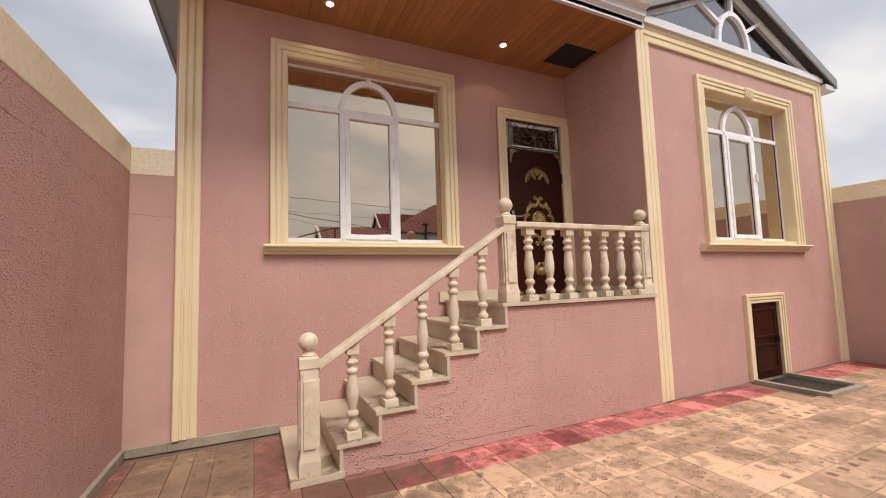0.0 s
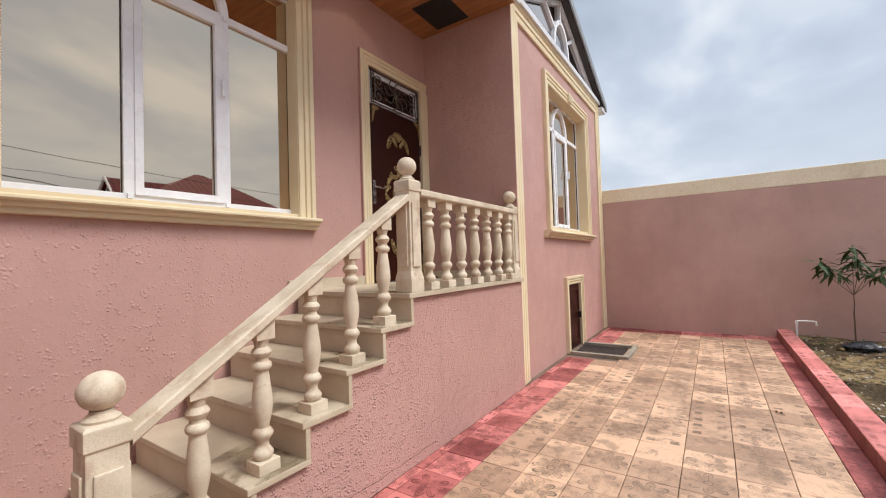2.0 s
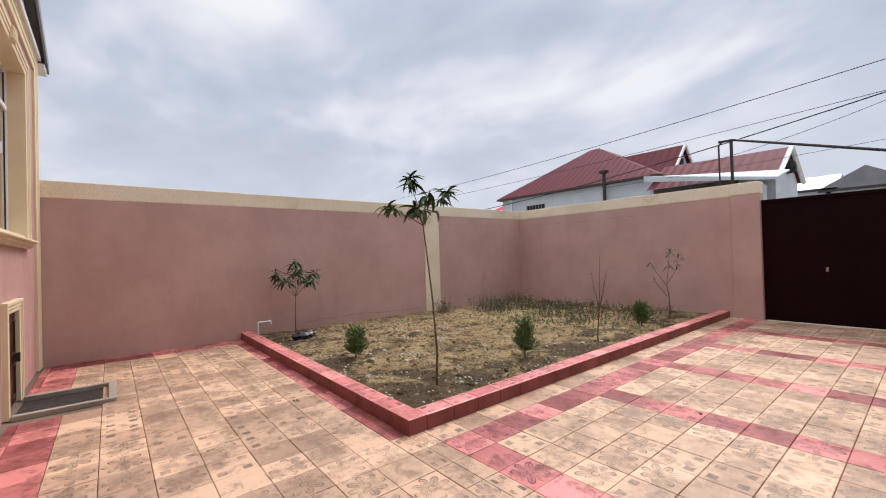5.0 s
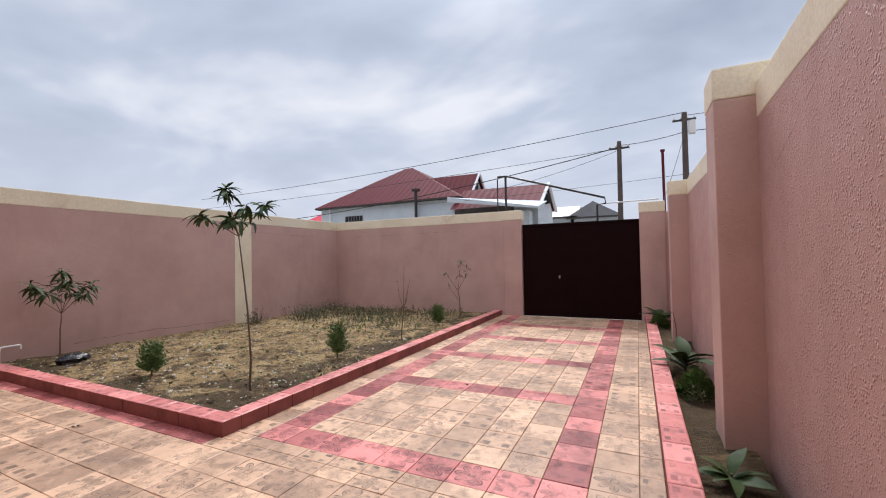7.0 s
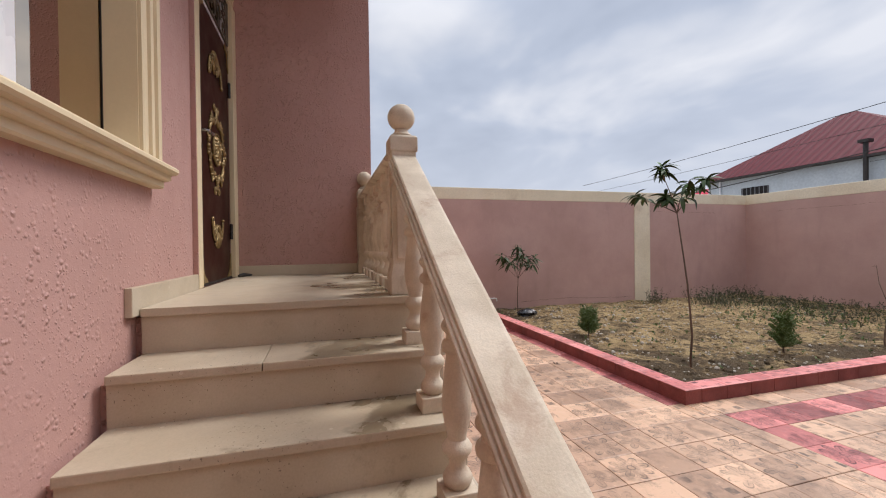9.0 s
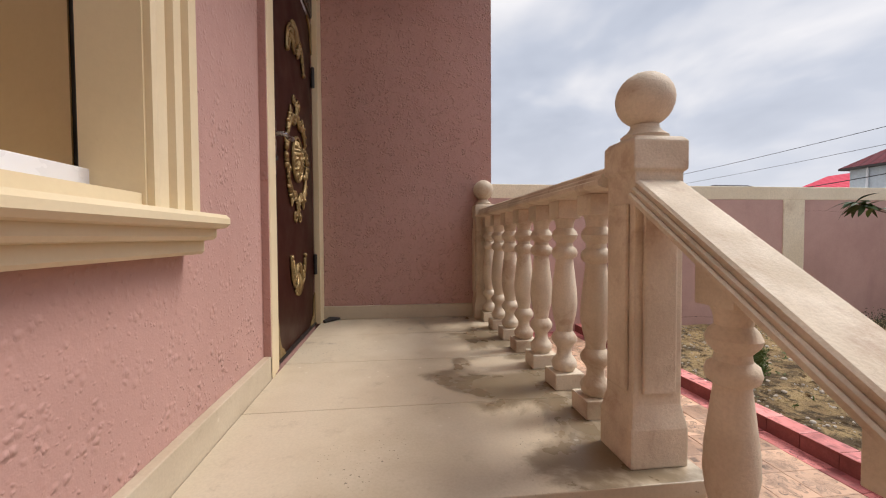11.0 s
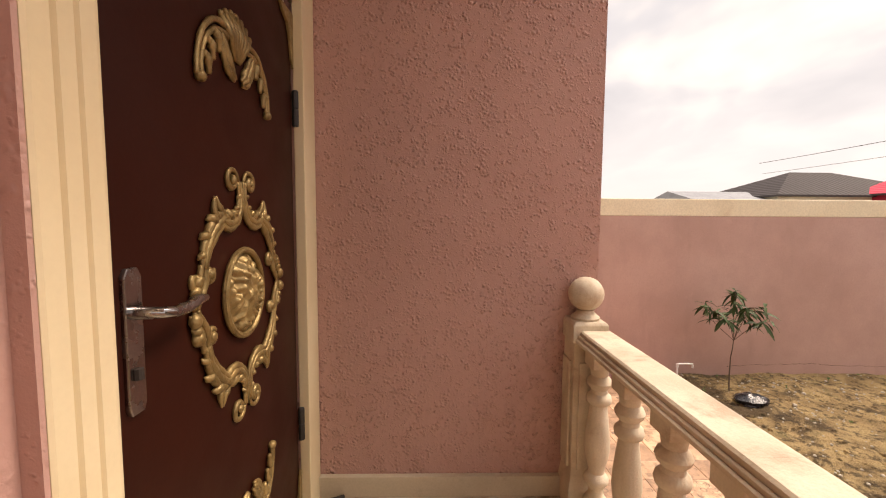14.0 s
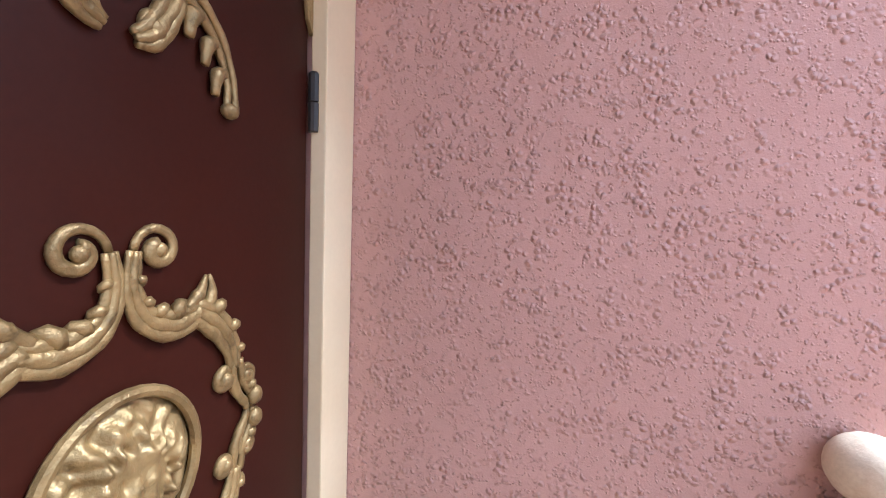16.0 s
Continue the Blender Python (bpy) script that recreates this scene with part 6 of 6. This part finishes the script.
house_a()
house_b()
gable_house("neighbour_house", 5.0, -32, 1.9, 4, 4.7, 5.7, "x", HOUSE_WHITE, ROOF_GREY, "small far house with a grey sheet roof")
gable_house("neighbour_house", 2.6, -32, 3.4, 4, 4.6, 5.75, "y", HOUSE_WHITE, ROOF_GREY, "far pale house with a grey gabled roof")
gable_house("neighbour_house", 34, -25.3, 9, 12.6, 4.2, 6.22, "hip", CREAM, ROOF_DARK, "far house with a dark brown hipped roof")
gable_house("neighbour_house", 33, -16.5, 7, 5.4, 3.7, 4.6, "y", CREAM, ROOF_GREY, "far low house with a light grey roof")
gable_house("neighbour_house", 28, -31.2, 5, 11.4, 4.3, 6.6, "x", ROOF_CRIMSON, ROOF_CRIMSON, "far house with a bright crimson metal roof")


def pole(x, y, top, r, label, box=False):
    p = thing("utility_pole", (x, y, 0), label, "utility pole")
    part("post", Shape().tube([(x + 0.02, y, -0.1), (x, y, top * 0.6), (x - 0.01, y, top)], [r, r * 0.9, r * 0.75], 9), POLE, p, smooth=True)
    part("cross_arm", Shape().box(x - 0.35, x + 0.35, y - 0.03, y + 0.03, top - 0.28, top - 0.22), IRON, p)
    for k in (-0.3, -0.1, 0.1, 0.3):
        part("insulator", Shape().turned(x + k, y, top - 0.22, [(0.02, 0), (0.035, 0.03), (0.03, 0.07), (0.012, 0.1)], 8), PIPE, p)
    if box:
        part("meter_box", Shape().box(x - 0.32, x - 0.12, y - 0.1, y + 0.12, top - 0.75, top - 0.3), PIPE, p, "grey junction box", bevel=0.02)


pole(0.15, -13, 5.70, 0.10, "weathered wooden utility pole beyond the gate")
pole(-1.92, -13, 6.40, 0.11, "dark utility pole with a grey junction box", True)
post = thing("red_pipe_post", (-1.24, -13, 0), "thin rust-red steel post beyond the wall", "post")
part("post", Shape().tube([(-1.27, -13, -0.1), (-1.24, -13, 5.2)], 0.045, 8).box(-1.31, -1.17, -13.05, -12.95, 5.15, 5.22), ROOF_RED_X, post)

gas = thing("gas_pipe", (3.24, -9, 0), "overhead dark gas pipe on posts above the gate", "pipe")
part("riser", Shape().tube([(3.24, -9, -0.1), (3.24, -9, 4.05)], 0.035, 8), IRON, gas)
part("bend", Shape().tube([(3.50, -9, -0.1), (3.50, -9, 3.95), (3.46, -9, 4.02), (3.35, -9, 4.04)], 0.02, 8), IRON, gas)
part("span", Shape().tube([(3.50, -9, 4.05), (3.20, -9, 4.04), (0.42, -9, 3.16), (0.40, -9, 3.0), (0.62, -9, 2.98), (0.64, -9, -0.1)], 0.03, 8), IRON, gas)
part("span", Shape().tube([(0.40, -9, 3.0), (-0.9, -9, 3.02)], 0.018, 8), PIPE, gas, "thin pale pipe")


def wire(a, b, sag, r=0.008):
    a, b = Vector(a), Vector(b)
    pts = [tuple(a.lerp(b, i / 20) - Vector((0, 0, sag * 4 * (i / 20) * (1 - i / 20)))) for i in range(21)]
    single("overhead_wire", Shape().tube(pts, r, 5), IRON, "thin dark overhead wire sagging between poles", "wire", base=tuple(a), group="overhead wires")


for a, b, sag, r in (((-1.95, -13, 6.42), (24, -13.2, 5.5), 0.25, 0.012), ((0.1, -13, 5.45), (24, -13.4, 4.95), 0.15, 0.009), ((0.1, -13, 5.5), (17.5, -13, 3.75), 0.28, 0.018), ((0.1, -13, 5.55), (-1.95, -13, 5.75), 0.06, 0.014),
                     ((0.1, -13, 5.4), (6.0, -15.2, 4.7), 0.15, 0.008), ((-1.95, -13, 5.75), (-14, -12.5, 6.2), 0.2, 0.014), ((-1.95, -13, 6.3), (-14, -12.5, 6.9), 0.2, 0.01), ((-2.0, -13, 6.0), (-1.0, -10, 2.9), 0.1, 0.008),
                     ((-14, -13, 5.2), (10, -15.5, 4.4), 0.3, 0.007)):
    wire(a, b, sag, r)

# ---- yard paving: printed tiles, one by one near the path, joined further off ----
def tile_kind(cx, cy):
    """Which tiles are red: bands along walls, kerbs and across the drive."""
    if cy > 2.95 and cx > -0.02:
        return "red"
    if cx < -0.80 and cy > 1.0:
        return "red"
    if cx > 3.0:
        return "red" if cy < 0.80 or cx > 8.35 else "beige"
    if cy < 0.5:
        col = round((cx + 0.02) / PITCH - 0.5)
        if col == 0 or col == 8:
            return "red"
        if 0 < col < 8:
            for row in (0.187, -1.655, -3.19, -4.725, -6.26):
                if row < cy < row + PITCH:
                    return "red"
    return "beige"


def lay_tiles():
    gap = 0.005
    xs = sorted({round(-0.02 + PITCH * k, 4) for k in range(-3, 29)} | {EAST, -1.10, -0.485})
    ys = sorted({round(2.95 - PITCH * k, 4) for k in range(-5, 35)} | {3.335, SOUTH, BED[3], 3.257})
    meshes, near, far_field = {}, 0, {"red": ([], []), "beige": ([], [])}
    cells = []
    for i in range(len(xs) - 1):
        for j in range(len(ys) - 1):
            x0, x1, y0, y1 = xs[i], xs[i + 1], ys[j], ys[j + 1]
            cx, cy = (x0 + x1) / 2, (y0 + y1) / 2
            if x0 < WEST - 0.1 or x1 > EAST + 0.001 or y0 < SOUTH - 0.001 or x1 - x0 < 0.03 or y1 - y0 < 0.03:
                continue
            if cy > 3.34 and cx > 0.22 or cy > BACK - 0.04:
                continue
            if cx > BED[0] and cy < BED[3] or cx < -0.485 and cy < 1.1:
                continue
            if 5.96 < cx < 6.80 and cy > 2.52:
                continue
            cells.append((x0, x1, y0, y1, cx, cy))
    cells.sort(key=lambda c: abs(c[5] - 2.0) * 0.8 + max(0, c[4] - 4.5) + (3 if c[5] < 0 else 0))
    rnd = random.Random(77)
    for x0, x1, y0, y1, cx, cy in cells:
        kind = tile_kind(cx, cy)
        w, d = round(x1 - x0 - gap, 3), round(y1 - y0 - gap, 3)
        z = rnd.uniform(-0.0015, 0.0015)
        if near < 300:
            key = (kind, w, d)
            if key not in meshes:
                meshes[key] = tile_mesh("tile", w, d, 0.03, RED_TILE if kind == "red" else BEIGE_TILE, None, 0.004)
            t = new("tile", meshes[key])
            t.parent = floor
            t.location = (cx, cy, z)
            t.rotation_euler = (rnd.uniform(-0.004, 0.004), rnd.uniform(-0.004, 0.004), rnd.uniform(-0.003, 0.003))
            near += 1
        else:
            v, f = far_field[kind]
            k, e = len(v), 0.004
            a, b, c, g = cx - w / 2, cx + w / 2, cy - d / 2, cy + d / 2
            v += [(a, c, z - 0.03), (b, c, z - 0.03), (b, g, z - 0.03), (a, g, z - 0.03), (a, c, z - 0.003), (b, c, z - 0.003), (b, g, z - 0.003), (a, g, z - 0.003),
                  (a + e, c + e, z), (b - e, c + e, z), (b - e, g - e, z), (a + e, g - e, z)]
            f += [(k + 8, k + 9, k + 10, k + 11)] + [(k + 4 + i, k + 4 + (i + 1) % 4, k + 8 + (i + 1) % 4, k + 8 + i) for i in range(4)] + [(k + i, k + (i + 1) % 4, k + 4 + (i + 1) % 4, k + 4 + i) for i in range(4)]
    for kind, (v, f) in far_field.items():
        me = bpy.data.meshes.new("tile_field")
        me.from_pydata(v, [], f)
        uv = me.uv_layers.new(name="UVMap")
        for loop in me.loops:
            k = loop.vertex_index // 12 * 12
            p, lo, hi = v[loop.vertex_index], v[k], v[k + 2]
            uv.data[loop.index].uv = ((p[0] - lo[0]) / (hi[0] - lo[0]), (p[1] - lo[1]) / (hi[1] - lo[1]))
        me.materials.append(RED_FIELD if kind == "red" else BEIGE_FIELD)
        t = new("tile_field", me)
        t.parent = floor
        tagged(t, "further printed tiles of the paved drive", kind="stuff")


lay_tiles()
